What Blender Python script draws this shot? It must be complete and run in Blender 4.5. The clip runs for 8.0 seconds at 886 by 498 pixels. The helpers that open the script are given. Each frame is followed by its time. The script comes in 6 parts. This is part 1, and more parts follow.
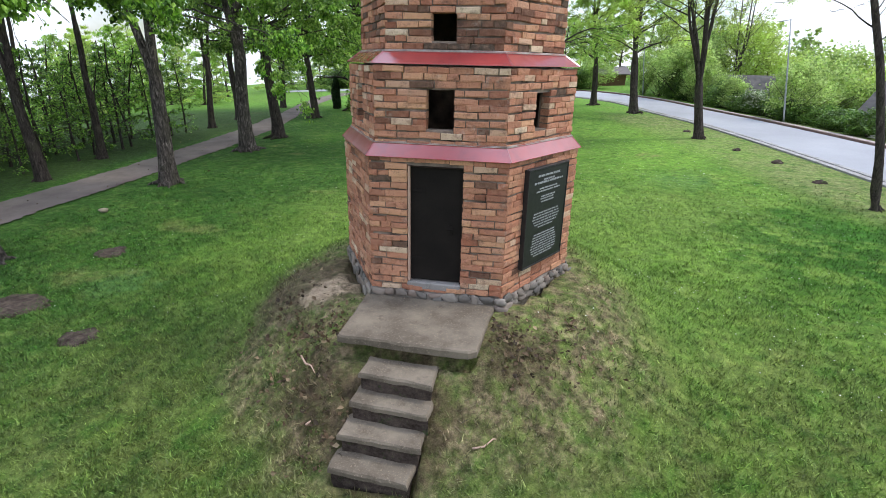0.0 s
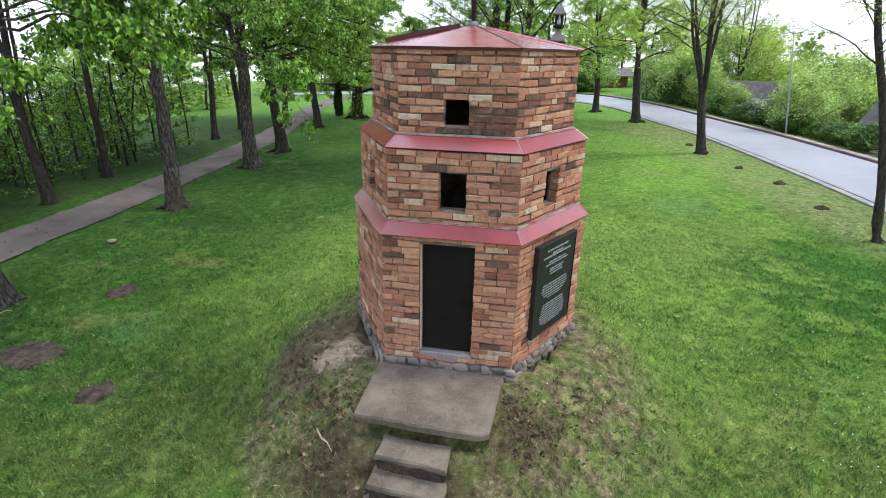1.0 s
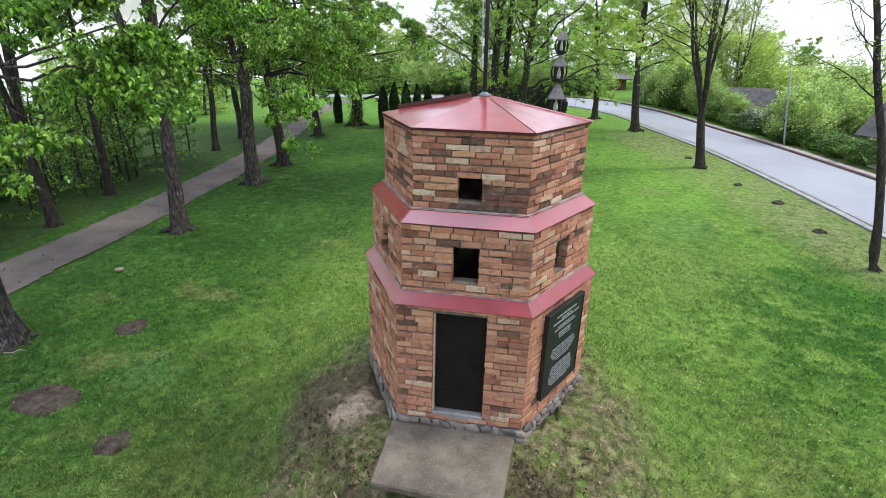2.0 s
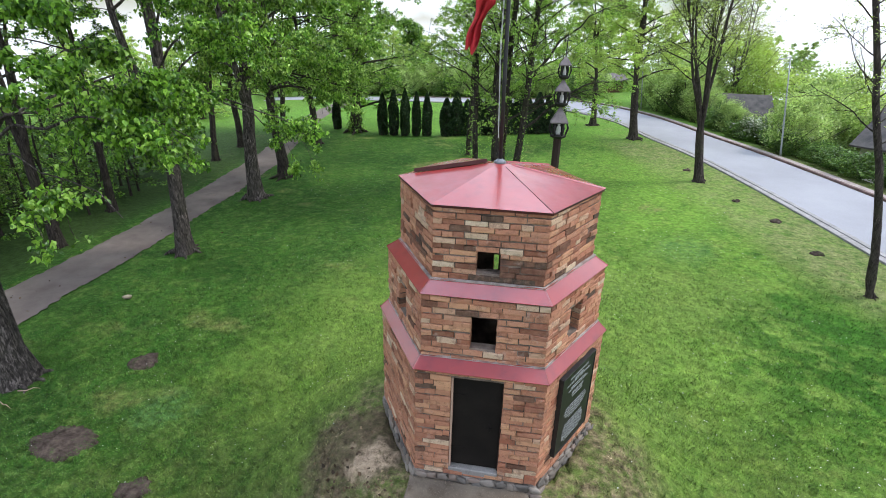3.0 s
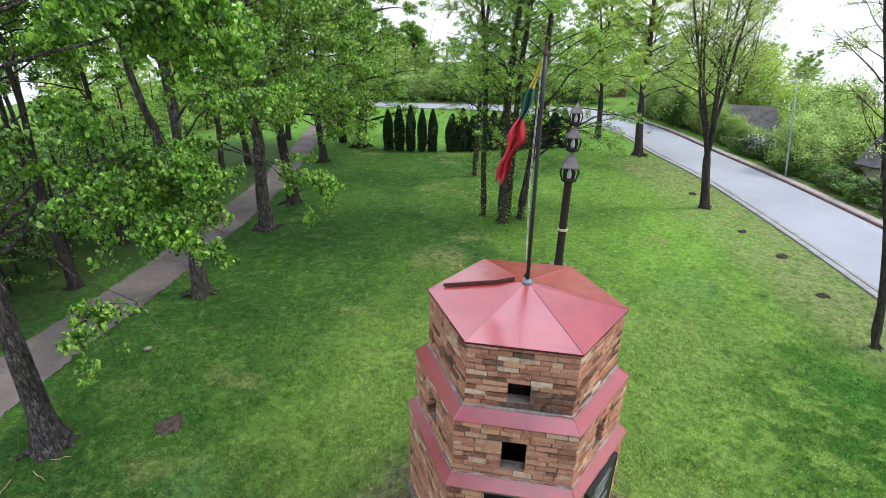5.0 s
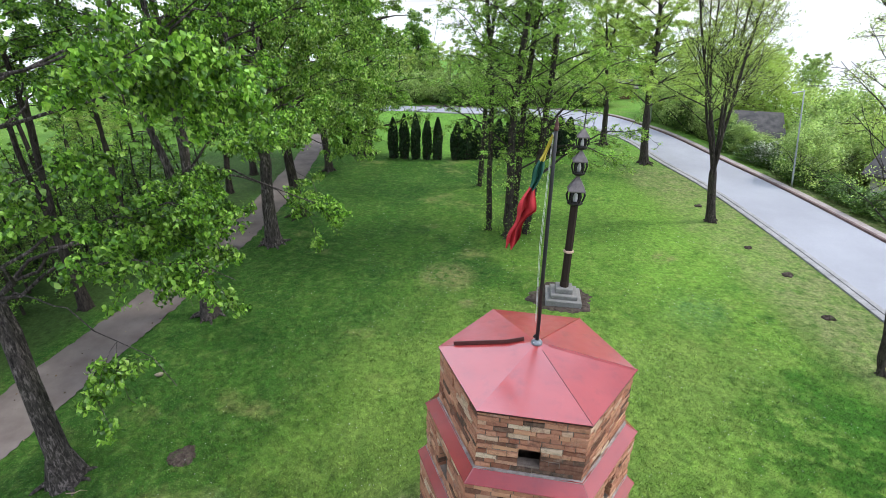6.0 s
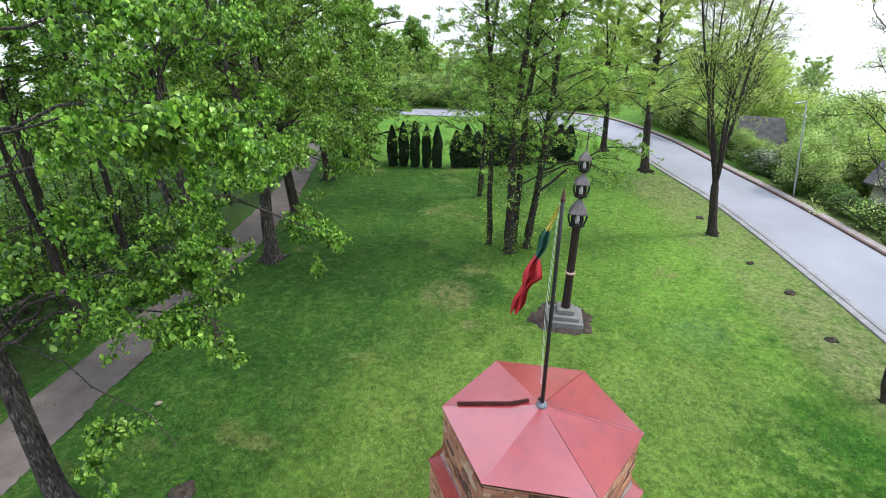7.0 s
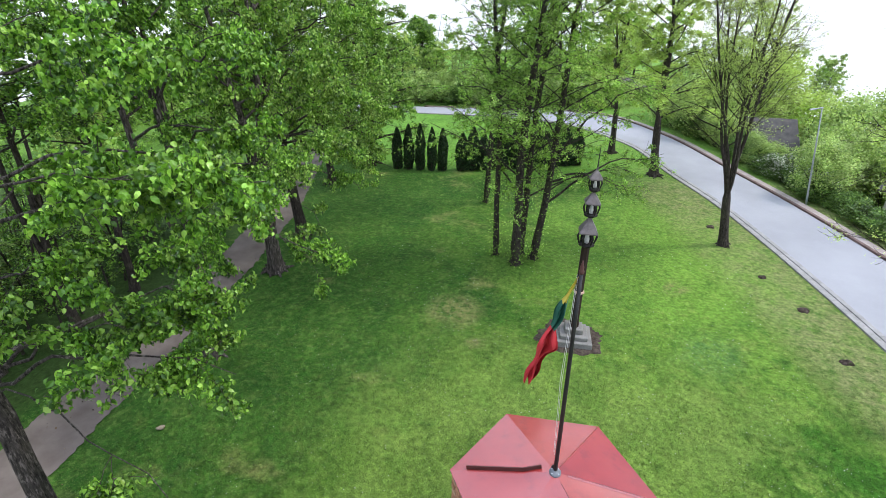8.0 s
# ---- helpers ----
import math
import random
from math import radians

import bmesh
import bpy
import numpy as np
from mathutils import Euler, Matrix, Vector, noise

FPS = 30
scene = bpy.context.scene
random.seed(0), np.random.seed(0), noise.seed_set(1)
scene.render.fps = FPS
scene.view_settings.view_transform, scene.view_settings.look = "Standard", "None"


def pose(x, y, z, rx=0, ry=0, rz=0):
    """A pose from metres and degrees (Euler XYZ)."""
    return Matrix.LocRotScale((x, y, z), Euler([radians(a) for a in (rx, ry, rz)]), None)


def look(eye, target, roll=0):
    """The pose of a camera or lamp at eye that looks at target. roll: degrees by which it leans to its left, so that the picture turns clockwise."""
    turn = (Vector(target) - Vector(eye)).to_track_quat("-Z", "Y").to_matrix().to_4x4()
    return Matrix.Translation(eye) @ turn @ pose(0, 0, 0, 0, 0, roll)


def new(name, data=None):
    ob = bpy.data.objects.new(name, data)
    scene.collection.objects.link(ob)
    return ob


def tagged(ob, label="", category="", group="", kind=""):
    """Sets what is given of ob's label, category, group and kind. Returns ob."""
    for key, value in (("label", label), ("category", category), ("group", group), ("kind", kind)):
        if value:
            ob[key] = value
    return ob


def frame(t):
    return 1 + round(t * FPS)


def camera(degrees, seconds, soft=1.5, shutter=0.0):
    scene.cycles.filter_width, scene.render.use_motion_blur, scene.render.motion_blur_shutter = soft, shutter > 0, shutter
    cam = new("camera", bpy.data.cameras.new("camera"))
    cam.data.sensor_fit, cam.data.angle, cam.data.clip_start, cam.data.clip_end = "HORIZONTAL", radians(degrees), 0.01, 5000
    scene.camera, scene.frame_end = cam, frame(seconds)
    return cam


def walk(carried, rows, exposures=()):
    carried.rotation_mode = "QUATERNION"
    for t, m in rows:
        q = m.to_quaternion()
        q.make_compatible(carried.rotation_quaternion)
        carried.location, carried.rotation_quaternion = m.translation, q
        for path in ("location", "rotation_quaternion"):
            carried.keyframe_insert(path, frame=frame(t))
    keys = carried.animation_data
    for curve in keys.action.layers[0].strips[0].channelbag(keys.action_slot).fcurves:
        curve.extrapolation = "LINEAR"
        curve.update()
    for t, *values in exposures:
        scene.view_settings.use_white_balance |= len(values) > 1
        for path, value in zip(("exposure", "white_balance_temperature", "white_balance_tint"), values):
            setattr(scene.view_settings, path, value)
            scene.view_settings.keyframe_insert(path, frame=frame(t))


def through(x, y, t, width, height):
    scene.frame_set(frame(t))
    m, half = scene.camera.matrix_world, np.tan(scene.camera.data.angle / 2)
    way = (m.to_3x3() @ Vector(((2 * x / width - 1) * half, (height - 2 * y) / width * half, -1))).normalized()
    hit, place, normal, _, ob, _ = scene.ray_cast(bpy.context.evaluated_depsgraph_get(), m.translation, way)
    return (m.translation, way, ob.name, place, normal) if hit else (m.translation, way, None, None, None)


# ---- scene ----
cam = camera(81.9, 8.0, soft=0.6)
PATH = [
    (0, (1.088, -7.001, 3.716), (0.758, -5.153, 3.025), 1.27),
    (0.5, (0.985, -6.887, 4.182), (0.658, -5.044, 3.475), 1.29),
    (1, (0.897, -6.821, 4.678), (0.569, -4.984, 3.959), 1.24),
    (1.5, (0.794, -6.749, 5.122), (0.469, -4.916, 4.392), 1.24),
    (3, (0.332, -6.545, 6.474), (0.040, -4.722, 5.705), 1.46),
    (3.5, (0.158, -6.454, 6.875), (-0.133, -4.635, 6.095), 1.49),
    (4, (0.013, -6.364, 7.303), (-0.279, -4.551, 6.511), 1.55),
    (4.5, (-0.083, -6.261, 7.705), (-0.365, -4.451, 6.903), 1.44),
    (6, (-0.336, -5.890, 9.015), (-0.633, -4.098, 8.177), 1.13),
    (6.5, (-0.395, -5.667, 9.370), (-0.686, -3.879, 8.524), 1.03),
    (7, (-0.489, -5.408, 9.769), (-0.780, -3.626, 8.910), 1.02),
    (7.5, (-0.580, -5.116, 10.112), (-0.878, -3.344, 9.235), 1.06),
    (8, (-0.685, -4.736, 10.430), (-0.988, -2.974, 9.534), 1.02),
]
walk(cam, [(t, look(eye, target, roll)) for t, eye, target, roll in PATH])

# ---- world and sun: bright, thinly clouded spring day ----
world = bpy.data.worlds.new("sky")
scene.world = world
world.use_nodes = True
wn = world.node_tree
wn.nodes.clear()
SUN_EL, SUN_AZ = 56.0, 72.0
w_out = wn.nodes.new("ShaderNodeOutputWorld")
w_bg = wn.nodes.new("ShaderNodeBackground")
w_bg.inputs["Strength"].default_value = 0.134
w_sky = wn.nodes.new("ShaderNodeTexSky")
w_sky.sky_type, w_sky.sun_disc = "NISHITA", False
w_sky.sun_elevation, w_sky.sun_rotation = radians(SUN_EL), radians(SUN_AZ)
w_geo = wn.nodes.new("ShaderNodeTexCoord")
w_noise = wn.nodes.new("ShaderNodeTexNoise")
w_noise.inputs["Scale"].default_value, w_noise.inputs["Detail"].default_value = 3.2, 6.0
w_ramp = wn.nodes.new("ShaderNodeValToRGB")
w_ramp.color_ramp.elements[0].position, w_ramp.color_ramp.elements[1].position = 0.42, 0.57
w_mix = wn.nodes.new("ShaderNodeMix")
w_mix.data_type = "RGBA"
w_sep = wn.nodes.new("ShaderNodeSeparateXYZ")
wn.links.new(w_geo.outputs["Generated"], w_sep.inputs[0])
# overcast brightens towards the zenith; haze closes the horizon
w_up = wn.nodes.new("ShaderNodeMapRange")
w_up.inputs[1].default_value, w_up.inputs[2].default_value, w_up.inputs[3].default_value, w_up.inputs[4].default_value = 0.0, 1.0, 9.5, 28.0
wn.links.new(w_sep.outputs[2], w_up.inputs[0])
w_cloud = wn.nodes.new("ShaderNodeVectorMath")
w_cloud.operation = "SCALE"
w_tint = wn.nodes.new("ShaderNodeMix")
w_tint.data_type = "RGBA"
w_tint.inputs[6].default_value, w_tint.inputs[7].default_value = (0.95, 1.0, 1.1, 1.0), (0.86, 0.985, 1.3, 1.0)
wn.links.new(w_sep.outputs[2], w_tint.inputs[0])
wn.links.new(w_tint.outputs[2], w_cloud.inputs[0])
wn.links.new(w_up.outputs[0], w_cloud.inputs["Scale"])
wn.links.new(w_cloud.outputs[0], w_mix.inputs[7])
w_haze = wn.nodes.new("ShaderNodeMapRange")
w_haze.interpolation_type = "SMOOTHSTEP"
w_haze.inputs[1].default_value, w_haze.inputs[2].default_value, w_haze.inputs[3].default_value, w_haze.inputs[4].default_value = 0.0, 0.05, 0.85, 0.0
wn.links.new(w_sep.outputs[2], w_haze.inputs[0])
w_max = wn.nodes.new("ShaderNodeMath")
w_max.operation = "MAXIMUM"
wn.links.new(w_ramp.outputs["Color"], w_max.inputs[0])
wn.links.new(w_haze.outputs[0], w_max.inputs[1])
wn.links.new(w_geo.outputs["Generated"], w_noise.inputs["Vector"])
wn.links.new(w_noise.outputs["Fac"], w_ramp.inputs["Fac"])
wn.links.new(w_max.outputs[0], w_mix.inputs[0])
wn.links.new(w_sky.outputs["Color"], w_mix.inputs[6])
wn.links.new(w_mix.outputs[2], w_bg.inputs["Color"])
wn.links.new(w_bg.outputs["Background"], w_out.inputs["Surface"])
sun_data = bpy.data.lights.new("sun", "SUN")
sun_data.energy, sun_data.angle, sun_data.color = 2.6, radians(12), (1.0, 0.96, 0.9)
sun = new("sun", sun_data)
az, el = radians(SUN_AZ), radians(SUN_EL)
sun_from = Vector((math.sin(az) * math.cos(el), math.cos(az) * math.cos(el), math.sin(el)))
sun.matrix_world = look(sun_from * 60, (0, 0, 0))


# ---- materials ----
class Mat:
    """A node material with one Principled shader and short helpers."""

    def __init__(self, name, rough=0.8, metal=0.0, spec=0.5):
        self.m = bpy.data.materials.new(name)
        self.m.use_nodes = True
        self.nt = self.m.node_tree
        self.b = self.nt.nodes["Principled BSDF"]
        self.b.inputs["Roughness"].default_value = rough
        self.b.inputs["Metallic"].default_value = metal
        self.b.inputs["Specular IOR Level"].default_value = spec
        self.pos = self.add("ShaderNodeNewGeometry").outputs["Position"]

    def add(self, kind):
        return self.nt.nodes.new(kind)

    def put(self, value, socket):
        if isinstance(value, bpy.types.NodeSocket):
            self.nt.links.new(value, socket)
        elif isinstance(value, (tuple, list)):
            socket.default_value = (*value, 1.0) if len(value) == 3 and len(socket.default_value) == 4 else value
        else:
            socket.default_value = value

    def noise(self, scale, detail=4.0, rough=0.55, vec=None, stretch=None):
        n = self.add("ShaderNodeTexNoise")
        v = vec or self.pos
        if stretch:
            mp = self.add("ShaderNodeMapping")
            mp.inputs["Scale"].default_value = stretch
            self.nt.links.new(v, mp.inputs["Vector"])
            v = mp.outputs["Vector"]
        self.nt.links.new(v, n.inputs["Vector"])
        n.inputs["Scale"].default_value = scale
        n.inputs["Detail"].default_value = detail
        n.inputs["Roughness"].default_value = rough
        return n.outputs["Fac"]

    def ramp(self, fac, stops, smooth=True):
        r = self.add("ShaderNodeValToRGB")
        r.color_ramp.interpolation = "LINEAR" if smooth else "CONSTANT"
        els = r.color_ramp.elements
        while len(els) < len(stops):
            els.new(0.5)
        for e, (p, c) in zip(els, stops):
            e.position = p
            e.color = (c, c, c, 1) if isinstance(c, (int, float)) else (*c, 1)
        self.nt.links.new(fac, r.inputs["Fac"])
        return r.outputs["Color"]

    def mix(self, fac, a, b, how="MIX"):
        n = self.add("ShaderNodeMix")
        n.data_type, n.blend_type = "RGBA", how
        self.put(fac, n.inputs[0])
        self.put(a, n.inputs[6])
        self.put(b, n.inputs[7])
        return n.outputs[2]

    def math(self, op, a, b=0.0, clamp=False):
        n = self.add("ShaderNodeMath")
        n.operation, n.use_clamp = op, clamp
        self.put(a, n.inputs[0])
        self.put(b, n.inputs[1])
        return n.outputs[0]

    def axis(self, i):
        s = self.add("ShaderNodeSeparateXYZ")
        self.nt.links.new(self.pos, s.inputs[0])
        return s.outputs[i]

    def near(self, x, y, inner, outer, noise_scale=2.0, noise_amp=0.4):
        """1 inside a ragged spot of the plan at x, y; 0 outside."""
        dx = self.math("SUBTRACT", self.axis(0), x)
        dy = self.math("SUBTRACT", self.axis(1), y)
        r = self.math("SQRT", self.math("ADD", self.math("MULTIPLY", dx, dx), self.math("MULTIPLY", dy, dy)))
        wob = self.math("MULTIPLY", self.math("SUBTRACT", self.noise(noise_scale, 5), 0.5), 2 * noise_amp)
        r = self.math("ADD", r, wob)
        n = self.add("ShaderNodeMapRange")
        n.interpolation_type = "SMOOTHSTEP"
        self.nt.links.new(r, n.inputs[0])
        n.inputs[1].default_value, n.inputs[2].default_value = inner, outer
        n.inputs[3].default_value, n.inputs[4].default_value = 1.0, 0.0
        return n.outputs[0]

    def step(self, v, lo, hi):
        n = self.add("ShaderNodeMapRange")
        n.interpolation_type = "SMOOTHSTEP"
        self.nt.links.new(v, n.inputs[0])
        n.inputs[1].default_value, n.inputs[2].default_value = lo, hi
        return n.outputs[0]

    def color(self, c):
        self.put(c, self.b.inputs["Base Color"])
        return self

    def rough(self, v):
        self.put(v, self.b.inputs["Roughness"])
        return self

    def bump(self, height, strength=0.4, dist=0.01):
        n = self.add("ShaderNodeBump")
        n.inputs["Strength"].default_value, n.inputs["Distance"].default_value = strength, dist
        self.nt.links.new(height, n.inputs["Height"])
        self.nt.links.new(n.outputs["Normal"], self.b.inputs["Normal"])
        return self


def two_tone(name, a, b, scale, rough=0.8, fine=60.0, bump=0.3, dist=0.005, metal=0.0, spec=0.4):
    m = Mat(name, rough, metal, spec)
    c = m.mix(m.ramp(m.noise(scale, 5), [(0.3, 0.0), (0.7, 1.0)]), a, b)
    c = m.mix(m.math("MULTIPLY", m.noise(fine, 3), 0.35), c, (0.3 * a[0], 0.3 * a[1], 0.3 * a[2]))
    m.color(c).bump(m.noise(fine, 4), bump, dist)
    return m.m


def brick_material(name, per_island, burnt=False):
    m = Mat(name, 0.9, 0.0, 0.25)
    if per_island:
        rnd = m.add("ShaderNodeNewGeometry").outputs["Random Per Island"]
    else:
        rnd = m.add("ShaderNodeObjectInfo").outputs["Random"]
    stops = [(0.0, (0.33, 0.105, 0.06)), (0.16, (0.50, 0.215, 0.13)), (0.32, (0.42, 0.155, 0.092)), (0.48, (0.60, 0.29, 0.165)),
             (0.6, (0.31, 0.11, 0.068)), (0.76, (0.48, 0.205, 0.125)), (0.88, (0.62, 0.43, 0.30)), (0.93, (0.44, 0.17, 0.10)), (1.0, (0.49, 0.2, 0.12))]
    if burnt:
        stops = [(0.0, (0.10, 0.047, 0.032)), (0.4, (0.24, 0.08, 0.046)), (0.7, (0.15, 0.066, 0.042)), (1.0, (0.07, 0.046, 0.034))]
    base = m.ramp(rnd, [(p, (r * 1.04, g * 1.18, b * 1.17)) for p, (r, g, b) in stops])
    mott = m.noise(14, 6, 0.65)
    c = m.mix(m.ramp(mott, [(0.42, 0.0), (0.74, 0.35)]), base, (0.50, 0.29, 0.19))
    blotch = m.ramp(m.noise(22, 5, 0.75), [(0.56, 0.0), (0.72, 0.6)])
    c = m.mix(blotch, c, (0.12, 0.06, 0.045))
    grime = m.ramp(m.noise(3.3, 6, 0.72), [(0.55, 0.0), (0.7, 0.7)])
    c = m.mix(grime, c, (0.055, 0.042, 0.035))
    lime = m.ramp(m.noise(6.5, 6, 0.7), [(0.58, 0.0), (0.74, 0.45)])
    c = m.mix(lime, c, (0.54, 0.46, 0.38))
    edge = m.ramp(m.noise(9.0, 5, 0.8), [(0.53, 0.0), (0.63, 0.45)])
    c = m.mix(edge, c, (0.17, 0.075, 0.05))
    m.color(c).bump(m.noise(30, 7, 0.78), 1.0, 0.022)
    return m.m


def leaf_material(name, stops, gloss=0.35, through=0.27):
    m = Mat(name, gloss, 0.0, 0.36)
    rnd = m.add("ShaderNodeNewGeometry").outputs["Random Per Island"]
    c = m.ramp(rnd, stops)
    big = m.ramp(m.noise(1.3, 4), [(0.36, 0.58), (0.64, 1.2)])
    c = m.mix(1.0, c, big, "MULTIPLY")
    m.color(c)
    tr = m.add("ShaderNodeBsdfTranslucent")
    lit = m.mix(1.0, c, (1.2, 1.3, 0.8), "MULTIPLY")
    m.nt.links.new(lit, tr.inputs["Color"])
    mx = m.add("ShaderNodeMixShader")
    mx.inputs[0].default_value = through
    m.nt.links.new(m.b.outputs[0], mx.inputs[1])
    m.nt.links.new(tr.outputs[0], mx.inputs[2])
    m.nt.links.new(mx.outputs[0], m.nt.nodes["Material Output"].inputs["Surface"])
    return m.m


def lawn_color(m):
    """Grass colour over the plan: fresh and dry patches, bare earth round the tower, painted tree shade."""
    big, mid, fine = m.noise(0.2, 4), m.noise(0.75, 5, 0.6), m.noise(15, 5, 0.7)
    c = m.mix(m.ramp(big, [(0.38, 0.0), (0.62, 1.0)]), (0.026, 0.088, 0.008), (0.08, 0.178, 0.017))
    c = m.mix(m.math("MULTIPLY", m.ramp(mid, [(0.42, 0.0), (0.68, 0.85)]), m.math("ADD", 0.65, m.math("MULTIPLY", m.step(m.axis(0), -5.0, 2.0), 0.35))), c, (0.115, 0.19, 0.03))
    c = m.mix(m.ramp(m.noise(0.5, 5, 0.6, None, (1.3, 0.8, 1.0)), [(0.38, 0.9), (0.53, 0.0)]), c, (0.014, 0.062, 0.006))
    # Darker western turf: lusher grass plus the lindens' shade put into its colour.
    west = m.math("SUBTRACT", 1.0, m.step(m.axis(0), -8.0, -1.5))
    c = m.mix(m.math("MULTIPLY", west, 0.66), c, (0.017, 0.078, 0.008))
    dryspot = m.math("MULTIPLY", m.ramp(m.noise(0.42, 3, 0.5, None, (0.8, 1.3, 1.0)), [(0.60, 0.0), (0.70, 1.0)]), m.ramp(m.noise(2.4, 5, 0.7), [(0.4, 0.2), (0.62, 0.9)]))
    c = m.mix(dryspot, c, (0.22, 0.21, 0.075))
    # Lighter eastern turf: fresher grass, and in part its sunnier light put into colour.
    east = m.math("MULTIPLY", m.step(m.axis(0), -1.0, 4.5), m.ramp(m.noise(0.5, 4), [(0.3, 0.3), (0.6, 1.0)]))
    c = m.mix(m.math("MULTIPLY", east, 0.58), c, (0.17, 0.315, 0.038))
    lush = m.ramp(m.noise(1.5, 5, 0.65, None, (1.0, 0.7, 1.0)), [(0.36, 0.6), (0.47, 0.0)])
    c = m.mix(lush, c, (0.022, 0.10, 0.008))
    straw = m.math("MULTIPLY", m.ramp(m.noise(2.3, 6, 0.72), [(0.52, 0.0), (0.68, 0.55)]), m.math("ADD", 0.5, m.math("MULTIPLY", m.step(m.axis(0), -3.0, 3.0), 0.5)))
    c = m.mix(straw, c, (0.25, 0.30, 0.07))
    # dry, cropped turf towards the front and along the road
    front = m.step(m.math("MULTIPLY", m.axis(1), -1.0), -2.5, 2.2)
    side = m.step(m.math("ADD", m.axis(0), m.math("MULTIPLY", m.axis(1), 0.22)), 9.3, 11.0)
    front = m.math("MULTIPLY", front, m.math("SUBTRACT", 0.8, m.math("MULTIPLY", west, 0.62)))
    dry = m.math("MAXIMUM", front, side)
    dry = m.math("MULTIPLY", dry, m.ramp(m.noise(1.9, 6, 0.7), [(0.33, 0.18), (0.6, 0.95)]))
    c = m.mix(dry, c, m.mix(side, (0.125, 0.135, 0.04), (0.2, 0.205, 0.085)))
    c = m.mix(m.ramp(m.noise(3.4, 5, 0.7), [(0.34, 0.5), (0.48, 0.0)]), c, (0.03, 0.095, 0.009))
    c = m.mix(m.ramp(fine, [(0.38, 0.3), (0.5, 0.0)]), c, (0.016, 0.05, 0.007))
    clump = m.noise(3.8, 5, 0.62)
    c = m.mix(m.ramp(clump, [(0.36, 0.4), (0.48, 0.0)]), c, (0.02, 0.07, 0.008))
    c = m.mix(m.ramp(clump, [(0.54, 0.0), (0.68, 0.22)]), c, (0.2, 0.29, 0.07))
    c = m.mix(m.ramp(m.noise(33, 4, 0.7), [(0.52, 0.0), (0.68, 0.45)]), c, (0.25, 0.33, 0.09))
    # Lighter, yellower areas round the tower and to its right.
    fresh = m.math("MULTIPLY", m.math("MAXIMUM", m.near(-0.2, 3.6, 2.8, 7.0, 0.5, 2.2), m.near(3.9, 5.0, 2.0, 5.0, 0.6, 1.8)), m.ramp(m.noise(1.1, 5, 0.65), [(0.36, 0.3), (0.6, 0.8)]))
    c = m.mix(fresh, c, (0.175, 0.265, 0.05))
    weeds = m.math("MAXIMUM", m.near(7.9, 5.1, 0.3, 1.3, 1.4, 0.9), m.near(7.2, 6.2, 0.1, 0.9, 1.4, 0.9))
    c = m.mix(m.math("MULTIPLY", m.math("MULTIPLY", weeds, m.ramp(m.noise(4.0, 4, 0.7), [(0.35, 0.2), (0.55, 1.0)])), 0.7), c, (0.026, 0.125, 0.008))
    clover = m.math("MAXIMUM", m.near(-6.0, 0.25, 0.15, 0.8, 2.2, 0.5), m.near(5.4, 9.4, 0.3, 1.5, 1.4, 0.9))
    c = m.mix(m.math("MULTIPLY", m.math("MULTIPLY", clover, m.ramp(m.noise(6.0, 4, 0.7), [(0.4, 0.1), (0.56, 1.0)])), 0.45), c, (0.075, 0.165, 0.06))
    rank = m.math("MULTIPLY", m.near(7.6, 3.6, 1.2, 4.2, 0.8, 1.6), m.ramp(m.noise(1.6, 5, 0.65), [(0.42, 0.05), (0.53, 0.9)]))
    c = m.mix(rank, c, (0.03, 0.10, 0.008))
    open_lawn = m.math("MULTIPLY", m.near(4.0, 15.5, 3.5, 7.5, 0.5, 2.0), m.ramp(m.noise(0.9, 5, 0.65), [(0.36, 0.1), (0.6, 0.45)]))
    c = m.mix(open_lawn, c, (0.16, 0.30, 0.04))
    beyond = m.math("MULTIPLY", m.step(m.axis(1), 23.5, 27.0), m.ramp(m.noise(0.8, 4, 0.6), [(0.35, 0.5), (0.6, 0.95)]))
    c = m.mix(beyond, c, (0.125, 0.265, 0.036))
    worn = m.math("MAXIMUM", m.math("MAXIMUM", m.near(-2.9, 10.5, 0.4, 1.4, 1.6, 0.8), m.near(-1.9, 8.75, 0.1, 0.45, 2.6, 0.4)), m.near(5.15, 13.1, 0.15, 0.6, 2.2, 0.5))
    c = m.mix(m.math("MULTIPLY", m.math("MULTIPLY", worn, m.ramp(m.noise(3.2, 5, 0.75), [(0.4, 0.0), (0.58, 1.0)])), 0.7), c, (0.23, 0.21, 0.085))
    earth = m.near(0.0, -1.05, 2.0, 3.1, 1.6, 0.9)
    earth = m.math("MULTIPLY", earth, m.ramp(m.noise(5, 6, 0.75), [(0.38, 0.1), (0.6, 0.85)]))
    c = m.mix(earth, c, m.mix(m.ramp(m.noise(7, 6, 0.7), [(0.35, 0.0), (0.65, 1.0)]), (0.065, 0.044, 0.028), (0.27, 0.195, 0.125)))
    bank = m.math("MAXIMUM", m.near(-0.95, -2.75, 0.15, 0.75, 2.6, 0.5), m.near(1.0, -2.15, 0.1, 0.7, 2.6, 0.5))
    bank = m.math("MAXIMUM", bank, m.near(-0.15, -3.0, 0.5, 0.85, 3.0, 0.2))
    bank = m.math("MULTIPLY", bank, m.ramp(m.noise(4.5, 6, 0.7), [(0.38, 0.35), (0.56, 1.0)]))
    c = m.mix(m.math("MULTIPLY", bank, 0.75), c, m.mix(m.noise(9, 6, 0.7), (0.028, 0.019, 0.012), (0.11, 0.072, 0.045)))
